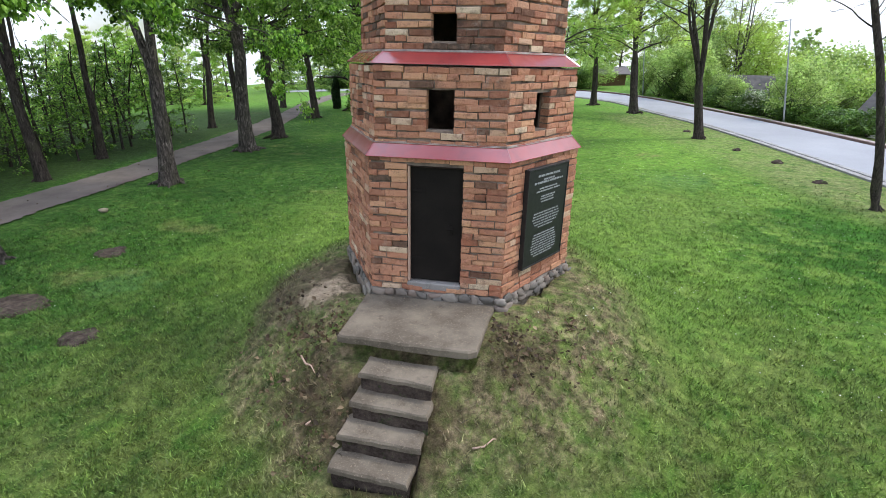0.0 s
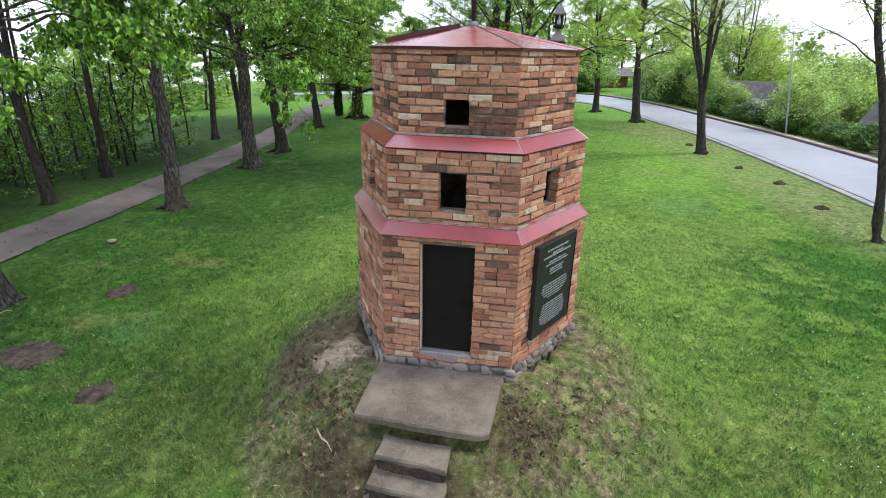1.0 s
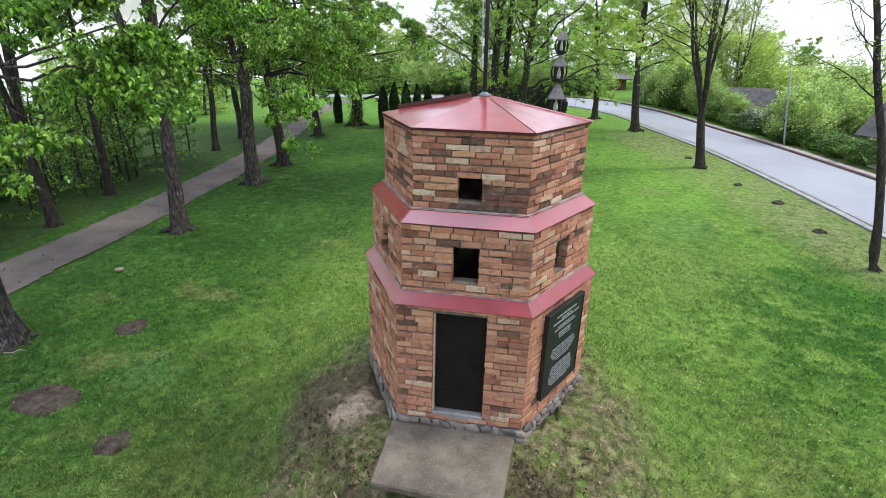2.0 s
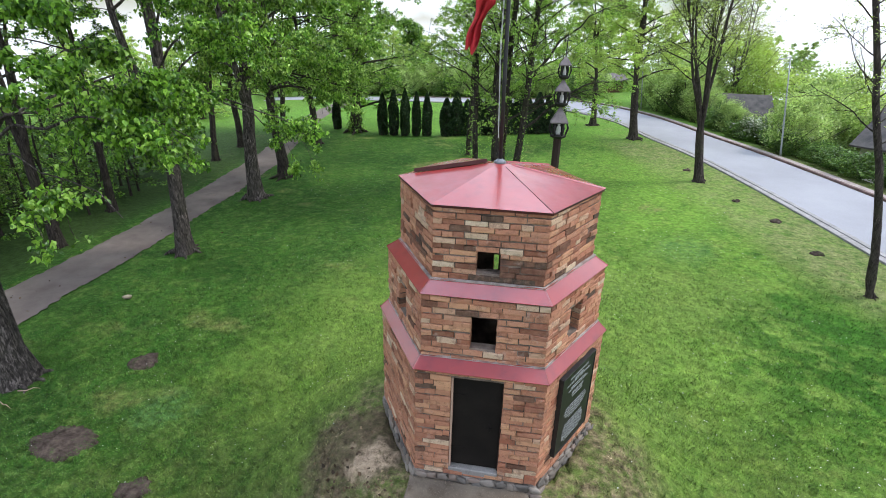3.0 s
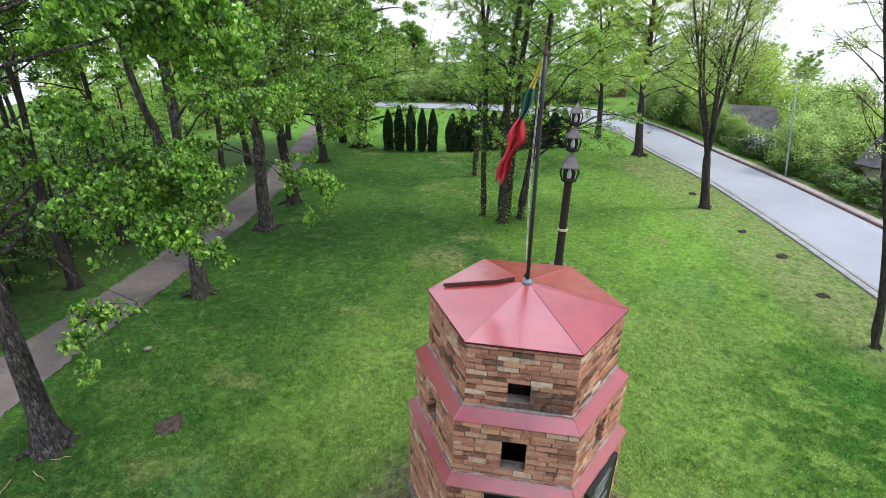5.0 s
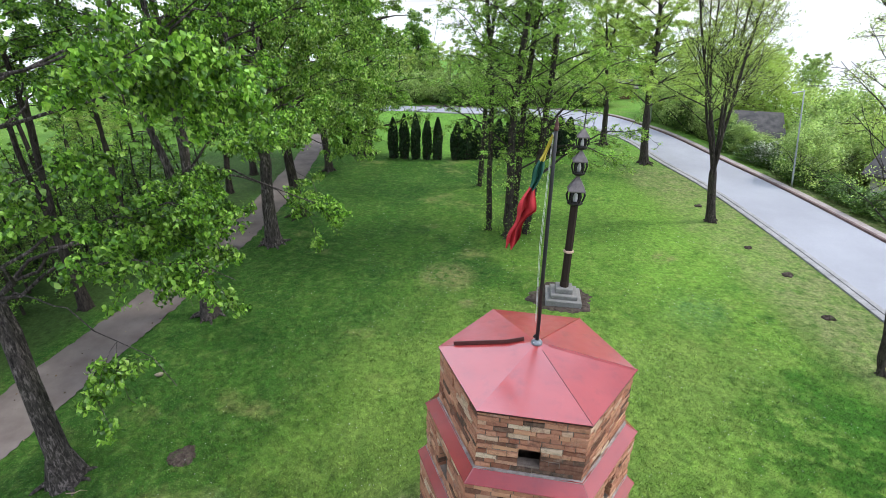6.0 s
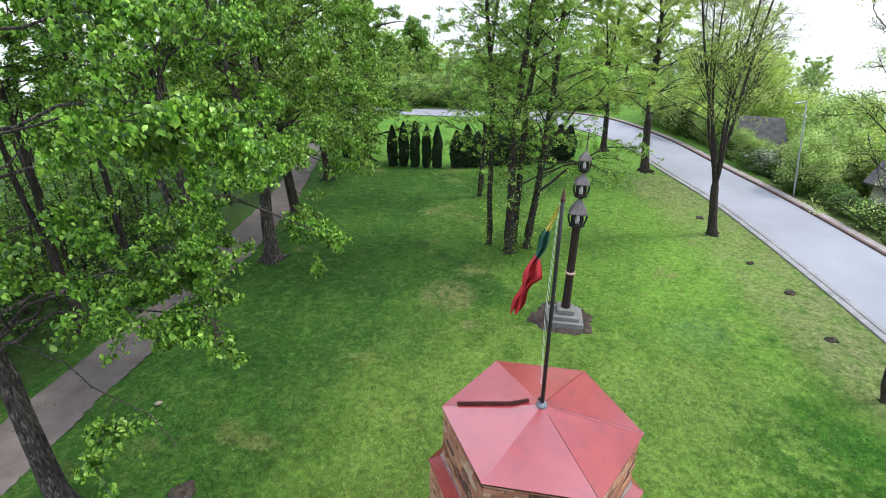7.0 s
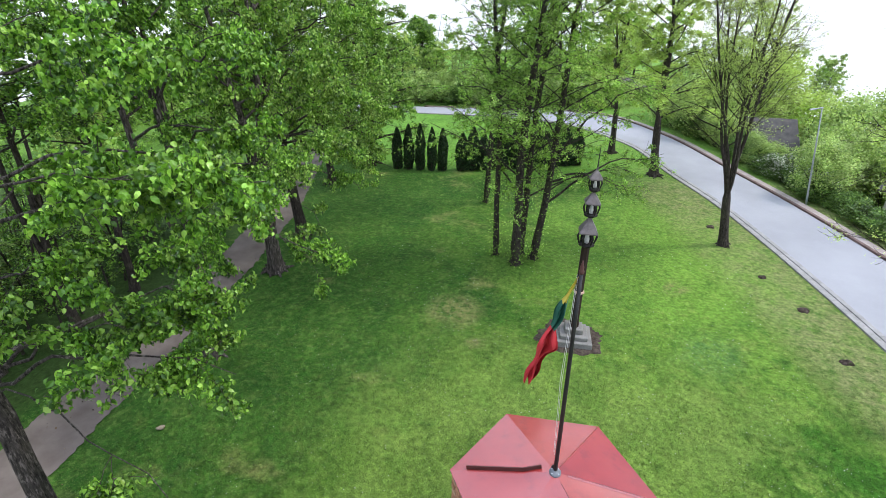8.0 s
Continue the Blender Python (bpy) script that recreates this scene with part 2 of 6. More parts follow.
    dark_rim = m.near(-1.75, -0.85, 0.55, 1.0, 2.2, 0.6)
    c = m.mix(m.math("MULTIPLY", dark_rim, 0.75), c, m.mix(m.noise(10, 6, 0.7), (0.045, 0.032, 0.02), (0.16, 0.115, 0.075)))
    sand = m.math("MULTIPLY", m.near(-1.5, -1.1, 0.2, 0.48, 2.6, 0.6), m.ramp(m.noise(6.5, 6, 0.75), [(0.36, 0.1), (0.5, 1.0)]))
    c = m.mix(sand, c, m.mix(m.noise(12, 5), (0.50, 0.39, 0.27), (0.33, 0.235, 0.15)))
    # Dark undergrowth beyond the path, with the trees' shade put into its colour.
    forest_shade = m.step(m.math("MULTIPLY", m.axis(0), -1.0), 13.5, 14.6)
    forest_shade = m.math("MULTIPLY", forest_shade, m.math("SUBTRACT", 1.0, m.step(m.math("MULTIPLY", m.axis(0), -1.0), 38.0, 46.0)))
    meadow = m.math("MULTIPLY", m.step(m.math("MULTIPLY", m.axis(0), -1.0), 17.0, 20.0), m.math("ADD", 0.15, m.math("MULTIPLY", m.step(m.axis(1), 25.0, 33.0), 0.85)))
    c = m.mix(m.math("MULTIPLY", meadow, 0.8), c, m.mix(m.noise(0.3, 4), (0.07, 0.16, 0.022), (0.15, 0.25, 0.04)))
    forest_shade = m.math("MULTIPLY", forest_shade, m.math("SUBTRACT", 1.0, m.step(m.axis(1), 22.0, 30.0)))
    c = m.mix(m.math("MULTIPLY", forest_shade, 0.85), c, m.mix(m.noise(2.2, 5), (0.02, 0.04, 0.010), (0.06, 0.105, 0.024)))
    c = m.mix(1.0, c, m.ramp(m.noise(7.0, 6, 0.75), [(0.34, 0.58), (0.5, 0.97), (0.66, 1.4)]), "MULTIPLY")
    return c


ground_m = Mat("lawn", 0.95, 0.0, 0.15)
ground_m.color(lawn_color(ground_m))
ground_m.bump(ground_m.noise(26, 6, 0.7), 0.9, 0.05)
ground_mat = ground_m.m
blade_m = Mat("grass_blade", 0.6, 0.0, 0.25)
blade_rnd = blade_m.add("ShaderNodeNewGeometry").outputs["Random Per Island"]
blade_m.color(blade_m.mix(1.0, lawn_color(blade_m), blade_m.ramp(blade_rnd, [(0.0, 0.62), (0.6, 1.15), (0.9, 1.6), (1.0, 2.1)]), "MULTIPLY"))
blade_mat = blade_m.m

brick_mat = brick_material("old_brick", False)
brick_many_mat = brick_material("old_brick_far", True)
burnt_mat = brick_material("burnt_brick", False, True)
# Pale tone is the mortar's own; the dark one has the joints' shadow painted in.
mortar_mat = two_tone("mortar", (0.04, 0.028, 0.022), (0.36, 0.28, 0.22), 4.5, 0.95, 70, 0.6, 0.01)
stone_m = Mat("fieldstone", 0.85, 0.0, 0.3)
stone_m.color(stone_m.mix(stone_m.noise(25, 5), stone_m.ramp(stone_m.add("ShaderNodeObjectInfo").outputs["Random"],
              [(0.0, (0.045, 0.045, 0.046)), (0.35, (0.13, 0.115, 0.10)), (0.65, (0.22, 0.15, 0.115)), (1.0, (0.29, 0.26, 0.22))]), (0.17, 0.15, 0.125)))
stone_m.bump(stone_m.noise(40, 5), 0.5, 0.01)
stone_mat = stone_m.m


def concrete(name, a, b):
    m = Mat(name, 0.9, 0.0, 0.3)
    c = m.mix(m.ramp(m.noise(2.2, 6, 0.65), [(0.35, 0.0), (0.65, 1.0)]), a, b)
    c = m.mix(m.ramp(m.noise(7, 6, 0.7), [(0.55, 0.0), (0.75, 0.7)]), c, (0.55 * a[0], 0.5 * a[1], 0.45 * a[2]))
    c = m.mix(m.ramp(m.noise(48, 4, 0.7), [(0.56, 0.0), (0.7, 0.8)]), c, (1.35 * b[0], 1.3 * b[1], 1.25 * b[2]))
    m.color(c).bump(m.noise(60, 6, 0.7), 0.5, 0.01)
    return m.m


concrete_mat = concrete("worn_concrete", (0.095, 0.076, 0.055), (0.185, 0.152, 0.113))
kerb_mat = concrete("kerb_concrete", (0.215, 0.208, 0.198), (0.315, 0.305, 0.292))
kerb_brown_mat = concrete("kerb_brown", (0.10, 0.065, 0.055), (0.17, 0.115, 0.10))
walk_mat = concrete("pinkish_paving", (0.26, 0.215, 0.195), (0.36, 0.31, 0.285))

paint_m = Mat("red_roof_paint", 0.45, 0.0, 0.2)
paint_m.b.inputs["Coat Weight"].default_value = 1.0
paint_m.b.inputs["Coat Roughness"].default_value = 0.19
paint_m.b.inputs["Coat IOR"].default_value = 1.85
p_c = paint_m.mix(paint_m.ramp(paint_m.noise(1.6, 4), [(0.35, 0.0), (0.65, 1.0)]), (0.255, 0.026, 0.024), (0.31, 0.034, 0.030))
p_c = paint_m.mix(paint_m.ramp(paint_m.noise(11, 6, 0.7), [(0.62, 0.0), (0.8, 0.45)]), p_c, (0.33, 0.085, 0.07))
p_c = paint_m.mix(paint_m.ramp(paint_m.noise(4.2, 6, 0.72), [(0.52, 0.0), (0.7, 0.55)]), p_c, (0.17, 0.022, 0.024))
paint_m.color(p_c).bump(paint_m.noise(3.5, 3), 0.12, 0.02)
paint_m.rough(paint_m.ramp(paint_m.noise(5, 5), [(0.3, 0.3), (0.7, 0.46)]))
paint_mat = paint_m.m
edge_mat = two_tone("dark_red_edge", (0.055, 0.012, 0.010), (0.09, 0.022, 0.018), 9, 0.6)
door_mat = two_tone("black_door", (0.010, 0.0082, 0.007), (0.018, 0.0145, 0.012), 3, 0.85, 50, 0.15, 0.003, 0.0, 0.12)
iron_mat = two_tone("black_iron", (0.012, 0.012, 0.013), (0.028, 0.026, 0.025), 14, 0.5, 60, 0.2, 0.002)
grey_metal_mat = two_tone("grey_metal", (0.36, 0.38, 0.40), (0.5, 0.52, 0.53), 10, 0.45, 60, 0.2, 0.002, 0.6)
granite_mat = two_tone("black_granite", (0.013, 0.014, 0.014), (0.024, 0.025, 0.025), 20, 0.42, 160, 0.05, 0.001, 0.0, 0.3)
letter_mat = two_tone("pale_lettering", (0.22, 0.235, 0.235), (0.32, 0.335, 0.335), 20, 0.7)
brown_wood_m = Mat("brown_painted_wood", 0.75, 0.0, 0.2)
brown_wood_m.color(brown_wood_m.mix(brown_wood_m.noise(9, 5, 0.6, None, (1, 1, 0.12)), (0.018, 0.011, 0.009), (0.042, 0.026, 0.02)))
brown_wood_m.bump(brown_wood_m.noise(30, 4, 0.6, None, (1, 1, 0.1)), 0.4, 0.006)
brown_wood_mat = brown_wood_m.m
roof_brown_mat = two_tone("weathered_brown_shingle", (0.12, 0.10, 0.097), (0.2, 0.172, 0.165), 8, 0.65)
carved_mat = two_tone("dark_carved_wood", (0.008, 0.0065, 0.006), (0.02, 0.015, 0.012), 9, 0.7, 40, 0.4, 0.004)
white_mat = two_tone("white_carving", (0.68, 0.67, 0.65), (0.78, 0.77, 0.75), 12, 0.7)
pale_ring_mat = two_tone("pale_wood", (0.46, 0.30, 0.22), (0.55, 0.38, 0.29), 12, 0.7)
footing_mat = two_tone("footing_mortar", (0.14, 0.12, 0.095), (0.33, 0.29, 0.25), 5, 0.95, 40, 0.9, 0.02)
fillet_mat = two_tone("pale_mortar", (0.14, 0.10, 0.085), (0.42, 0.36, 0.32), 6, 0.95, 60, 0.5, 0.006)
sill_mat = concrete("sill_concrete", (0.19, 0.175, 0.16), (0.27, 0.255, 0.235))
plinth_mat = concrete("plinth_concrete", (0.15, 0.145, 0.132), (0.235, 0.225, 0.205))
soil_m = Mat("bare_soil", 1.0, 0.0, 0.1)
soil_c = soil_m.mix(soil_m.ramp(soil_m.noise(7, 7, 0.75), [(0.34, 0.0), (0.66, 1.0)]), (0.022, 0.016, 0.013), (0.115, 0.088, 0.072))
soil_c = soil_m.mix(soil_m.ramp(soil_m.noise(5.5, 6, 0.8), [(0.56, 0.0), (0.66, 0.6)]), soil_c, (0.05, 0.105, 0.02))
soil_m.color(soil_c)
soil_m.bump(soil_m.noise(22, 6, 0.7), 0.9, 0.05)
soil_mat = soil_m.m
asphalt_m = Mat("pale_asphalt", 0.9, 0.0, 0.3)
a_c = asphalt_m.mix(asphalt_m.ramp(asphalt_m.noise(0.35, 5), [(0.35, 0.0), (0.65, 1.0)]), (0.275, 0.278, 0.295), (0.335, 0.338, 0.355))
a_c = asphalt_m.mix(asphalt_m.ramp(asphalt_m.noise(30, 3), [(0.4, 0.25), (0.6, 0.0)]), a_c, (0.2, 0.2, 0.2))
asphalt_m.color(a_c).bump(asphalt_m.noise(70, 4), 0.3, 0.006)
asphalt_mat = asphalt_m.m
path_m = Mat("path_surface", 0.95, 0.0, 0.2)
pa_c = path_m.mix(path_m.ramp(path_m.noise(1.1, 5), [(0.3, 0.0), (0.7, 1.0)]), (0.112, 0.09, 0.077), (0.185, 0.154, 0.134))
pa_c = path_m.mix(path_m.ramp(path_m.noise(5, 6, 0.75), [(0.56, 0.0), (0.7, 0.6)]), pa_c, (0.12, 0.10, 0.075))
path_m.color(pa_c).bump(path_m.noise(45, 5), 0.5, 0.01)
path_mat = path_m.m


def bark(name, a, b, moss=0.25, shine=1.7, lo=0.55):
    m = Mat(name, 0.95, 0.0, 0.15)
    v = m.noise(17, 7, 0.8, None, (1, 1, 0.24))
    c = m.mix(m.ramp(v, [(0.35, 0.0), (0.68, 1.0)]), a, b)
    c = m.mix(m.ramp(m.noise(1.5, 5), [(0.5, 0.0), (0.7, moss)]), c, (0.10, 0.11, 0.05))
    pale = m.math("MULTIPLY", m.ramp(m.noise(22, 6, 0.75, None, (1, 1, 0.22)), [(lo, 0.0), (lo + 0.12, 0.9)]), m.ramp(m.noise(2.6, 5, 0.6), [(0.36, 0.15), (0.58, 1.0)]))
    c = m.mix(pale, c, (shine * b[0], shine * b[1], shine * b[2]))
    m.color(c).bump(v, 1.0, 0.09)
    return m.m


bark_mat = bark("dark_bark", (0.012, 0.0095, 0.0085), (0.105, 0.086, 0.075))
gnarled_mat = bark("gnarled_bark", (0.010, 0.008, 0.007), (0.125, 0.106, 0.095), 0.15, 2.5, 0.49)
bark_light_mat = bark("grey_bark", (0.055, 0.047, 0.042), (0.17, 0.15, 0.135), 0.15)
linden_leaf = leaf_material("linden_leaf", [(0.0, (0.024, 0.072, 0.009)), (0.3, (0.085, 0.20, 0.022)), (0.65, (0.20, 0.40, 0.042)), (1.0, (0.40, 0.62, 0.11))], 0.32, 0.27)
# Lighter copy of the linden leaf; the sun on these crowns is in its colour.
linden_sunlit_leaf = leaf_material("linden_sunlit_leaf", [(0.0, (0.045, 0.12, 0.014)), (0.35, (0.16, 0.32, 0.04)), (0.75, (0.31, 0.49, 0.08)), (1.0, (0.48, 0.64, 0.18))], 0.32, 0.28)
maple_leaf = leaf_material("maple_leaf", [(0.0, (0.13, 0.27, 0.035)), (0.5, (0.29, 0.47, 0.085)), (1.0, (0.48, 0.63, 0.2))], 0.4, 0.52)
light_leaf = leaf_material("young_leaf", [(0.0, (0.32, 0.43, 0.10)), (0.5, (0.47, 0.58, 0.18)), (1.0, (0.6, 0.69, 0.3))], 0.4, 0.58)
bush_leaf = leaf_material("bush_leaf", [(0.0, (0.035, 0.09, 0.016)), (0.5, (0.10, 0.19, 0.034)), (1.0, (0.2, 0.32, 0.07))])
dark_leaf = leaf_material("dark_leaf", [(0.0, (0.016, 0.040, 0.012)), (0.6, (0.038, 0.085, 0.020)), (1.0, (0.07, 0.13, 0.03))], 0.5, 0.25)
thuja_leaf = leaf_material("thuja_leaf", [(0.0, (0.010, 0.026, 0.010)), (0.6, (0.022, 0.05, 0.015)), (1.0, (0.045, 0.085, 0.022))], 0.6, 0.12)
garden_leaf = leaf_material("garden_leaf", [(0.0, (0.19, 0.30, 0.09)), (0.5, (0.39, 0.51, 0.18)), (1.0, (0.57, 0.66, 0.31))], 0.4, 0.52)
blossom_leaf = leaf_material("blossom_leaf", [(0.0, (0.06, 0.11, 0.03)), (0.45, (0.13, 0.2, 0.06)), (0.6, (0.5, 0.52, 0.46)), (1.0, (0.7, 0.7, 0.66))])


# ---- building helpers ----
def finish(me, mat, smooth):
    me.materials.append(mat)
    me.polygons.foreach_set("use_smooth", [bool(smooth)] * len(me.polygons))
    me.update()
    return me


def mesh_np(name, verts, polys, mat, smooth=False):
    """A mesh from arrays; all polygons have the same number of corners."""
    me = bpy.data.meshes.new(name)
    verts, polys = np.asarray(verts, np.float32), np.asarray(polys, np.int32)
    n, k = polys.shape
    me.vertices.add(len(verts))
    me.vertices.foreach_set("co", verts.ravel())
    me.loops.add(n * k)
    me.loops.foreach_set("vertex_index", polys.ravel())
    me.polygons.add(n)
    me.polygons.foreach_set("loop_start", np.arange(0, n * k, k, dtype=np.int32))
    me.update(calc_edges=True)
    return finish(me, mat, smooth)


def part(name, bm, mat, parent=None, label="", smooth=False):
    """Links a bmesh as one mesh object under a thing or a part."""
    me = bpy.data.meshes.new(name)
    bm.normal_update()
    bm.to_mesh(me)
    bm.free()
    ob = new(name, finish(me, mat, smooth))
    if parent is not None:
        ob.parent = parent
    return tagged(ob, label)


def part_me(name, me, parent=None, label=""):
    ob = new(name, me)
    if parent is not None:
        ob.parent = parent
    return tagged(ob, label)


def empty(name, x, y, z, label, category, group=""):
    ob = new(name)
    ob.location = (x, y, z)
    ob.empty_display_size = 0.2
    return tagged(ob, label, category, group)


def add_box(bm, x0, x1, y0, y1, z0, z1, m=None, bevel=0.0):
    geo = bmesh.ops.create_cube(bm, size=1.0)["verts"]
    for v in geo:
        v.co = Vector((x0 + (v.co.x + 0.5) * (x1 - x0), y0 + (v.co.y + 0.5) * (y1 - y0), z0 + (v.co.z + 0.5) * (z1 - z0)))
    if bevel:
        edges = list({e for v in geo for e in v.link_edges})
        out = bmesh.ops.bevel(bm, geom=edges, offset=bevel, segments=1, affect="EDGES")
        geo = list({v for f in out["faces"] for v in f.verts} | {v for v in geo if v.is_valid})
    if m is not None:
        for v in geo:
            v.co = m @ v.co
    return geo


def add_ring(bm, sections, sides, turn=0.0, cap=True):
    """A turned solid from (radius, z, x, y) sections."""
    rows = []
    for sec in sections:
        r, z, cx, cy = (*sec, 0.0, 0.0)[:4]
        rows.append([bm.verts.new((cx + r * math.cos(turn + 2 * math.pi * i / sides), cy + r * math.sin(turn + 2 * math.pi * i / sides), z)) for i in range(sides)])
    for a, b in zip(rows, rows[1:]):
        for i in range(sides):
            j = (i + 1) % sides
            bm.faces.new((a[i], a[j], b[j], b[i]))
    if cap:
        bm.faces.new(list(reversed(rows[0])))
        bm.faces.new(rows[-1])
    return rows


def smooth01(v):
    v = min(1.0, max(0.0, v))
    return v * v * (3 - 2 * v)


ROAD_NEAR = [(12.5, 3.30), (11.55, 8.65), (10.98, 12.77), (10.2, 17.51), (9.25, 22.0), (7.85, 26.4), (6.2, 32.05), (1.6, 37.2), (-6.12, 38.9), (-24.48, 39.5)]
ROAD_FAR = [(16.52, 5.15), (15.20, 11.12), (14.18, 15.96), (12.90, 21.42), (11.42, 26.37), (8.77, 34.51), (4.08, 40.58), (-6.12, 41.41), (-24.48, 41.61)]


def gz(x, y):
    """Height of the ground over the plan."""
    yy = min(max(y, -40.0), 55.0)
    z = 0.026 * min(max(x, -40.0), 40.0) + 0.035 * yy
    z += 0.95 * (1 - smooth01((math.hypot(x, y) - 1.7) / 2.3))
    # bank heaped beside the slab and the steps
    z += 0.19 * math.exp(-((y + 2.6) / 0.5) ** 2) * math.exp(-((x + 0.1) / 1.15) ** 2)
    z += 0.17 * math.exp(-((x - 0.86) / 0.36) ** 2) * math.exp(-((y + 2.3) / 0.42) ** 2)
    z += 0.10 * math.exp(-((x + 1.0) / 0.3) ** 2) * math.exp(-((y + 2.35) / 0.4) ** 2)
    z -= 2.2 * smooth01((-x - 16.0) / 40.0)
    # the park lies on a hilltop: beyond it the land falls away
    z -= 0.3 * (max(0.0, -x - 60.0) + 1.3 * max(0.0, x - 24.0 + 0.12 * max(0.0, y - 20)) + max(0.0, y - 100.0) + max(0.0, -y - 70.0))
    if y < 36:
        edge = 13.7 - 0.27 * (y - 17.0) if y < 34 else 9.1
        z -= 1.9 * smooth01((x - edge - 1.6) / 4.0)
    return z


# ---- ground: one sheet to the horizon ----
def spaced(lo, hi, fine, grow_by, far):
    a = list(np.arange(lo, hi + 1e-6, fine))
    s = fine
    while a[-1] < far:
        s *= grow_by
        a.append(a[-1] + s)
    s = fine
    while a[0] > -far:
        s *= grow_by
        a.insert(0, a[0] - s)
    return a


gx, gy = spaced(-18.0, 18.0, 0.28, 1.22, 1500), spaced(-8.0, 24.0, 0.28, 1.22, 1500)
# closer mesh round the slab and the steps
gx = sorted(set(gx) | set(np.arange(-1.5, 1.5, 0.07)))
gy = sorted(set(gy) | set(np.arange(-3.9, -1.2, 0.08)))
g_verts = []
for yv in gy:
    for xv in gx:
        rough_z = 0.035 * noise.noise((xv * 0.9, yv * 0.9, 0)) + 0.02 * noise.noise((xv * 3.1, yv * 3.1, 5)) if abs(xv) < 30 and abs(yv) < 40 else 0.0
        if -17.5 < xv < -9.4:
            rough_z *= 0.1
        if xv > 7.2:
            rough_z *= 0.15
        rr = math.hypot(xv, yv)
        if rr < 1.5:
            rough_z = -0.12
        zv = gz(xv, yv) + rough_z - 0.02
        # cut for the slab's bed and for the flight of steps
        if -0.85 < xv < 0.67 and -2.5 < yv < -1.3:
            zv = min(zv, 0.86 - 0.22 * smooth01((-2.15 - yv) / 0.3))
        if -0.52 < xv < 0.24 and -3.5 < yv < -2.4:
            zv = min(zv, 0.735 + 0.93 * (yv + 2.63) - 0.17)
        g_verts.append((xv, yv, zv))
nx = len(gx)
g_polys = [(j * nx + i, j * nx + i + 1, (j + 1) * nx + i + 1, (j + 1) * nx + i) for j in range(len(gy) - 1) for i in range(nx - 1)]
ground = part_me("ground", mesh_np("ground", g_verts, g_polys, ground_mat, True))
tagged(ground, "green mown lawn with dry patches and bare earth", "lawn", kind="structure")


def resample(line, step):
    pts = [Vector((*p, 0)) for p in line]
    dense = []
    for i in range(len(pts) - 1):
        p0, p1, p2, p3 = pts[max(i - 1, 0)], pts[i], pts[i + 1], pts[min(i + 2, len(pts) - 1)]
        for k in range(20):
            t = k / 20
            dense.append(0.5 * (2 * p1 + (p2 - p0) * t + (2 * p0 - 5 * p1 + 4 * p2 - p3) * t * t + (3 * p1 - p0 - 3 * p2 + p3) * t ** 3))
    dense.append(pts[-1])
    out, acc = [dense[0]], 0.0
    for a, b in zip(dense, dense[1:]):
        acc += (b - a).length
        if acc >= step:
            out.append(b)
            acc = 0.0
    return out


def strip(name, a, b, n, up, mat, label, category, wave=0.0):
    """A road or path between two edge lines."""
    la, lb = resample(a, 0.0), resample(b, 0.0)
    verts, polys, cols = [], [], 7

    def along(line, f):
        k = min(int(f * (len(line) - 1)), len(line) - 2)
        return line[k].lerp(line[k + 1], f * (len(line) - 1) - k)

    for i in range(n + 1):
        pa, pb = along(la, i / n), along(lb, i / n)
        for k in range(cols):
            f = k / (cols - 1)
            p = pa.lerp(pb, f)
            if wave and k in (0, cols - 1):
                p = p + (pb - pa).normalized() * wave * (0.5 * noise.noise((p.x * 0.9, p.y * 0.9, k)) + 0.5 * noise.noise((p.x * 5.1, p.y * 5.1, k)))
            verts.append((p.x, p.y, gz(p.x, p.y) + up * (1.0 if 0 < k < cols - 1 else 0.2)))
    for i in range(n):
        for k in range(cols - 1):
            q = i * cols + k
            polys.append((q, q + 1, q + cols + 1, q + cols))
    ob = part_me(name, mesh_np(name, verts, polys, mat, True))
    return tagged(ob, label, category, kind="structure")


road = strip("road", ROAD_NEAR, ROAD_FAR, 160, 0.035, asphalt_mat, "pale grey asphalt road with concrete kerbs", "road")
path = strip("footpath", [(-10.50, -8.20), (-11.25, -1.02), (-11.5, 3.07), (-11.52, 7.79), (-11.73, 12.81), (-12.24, 17.94), (-13.46, 23.57), (-14.89, 30.75), (-15.10, 37.52)],
             [(-12.75, -8.20), (-13.3, -1.02), (-13.4, 3.07), (-13.25, 7.79), (-13.5, 12.81), (-14.0, 17.94), (-15.1, 24.60), (-16.4, 30.75), (-16.6, 37.52)],
             520, 0.03, path_mat, "grey gravelly park footpath with ragged edges", "path", 0.2)


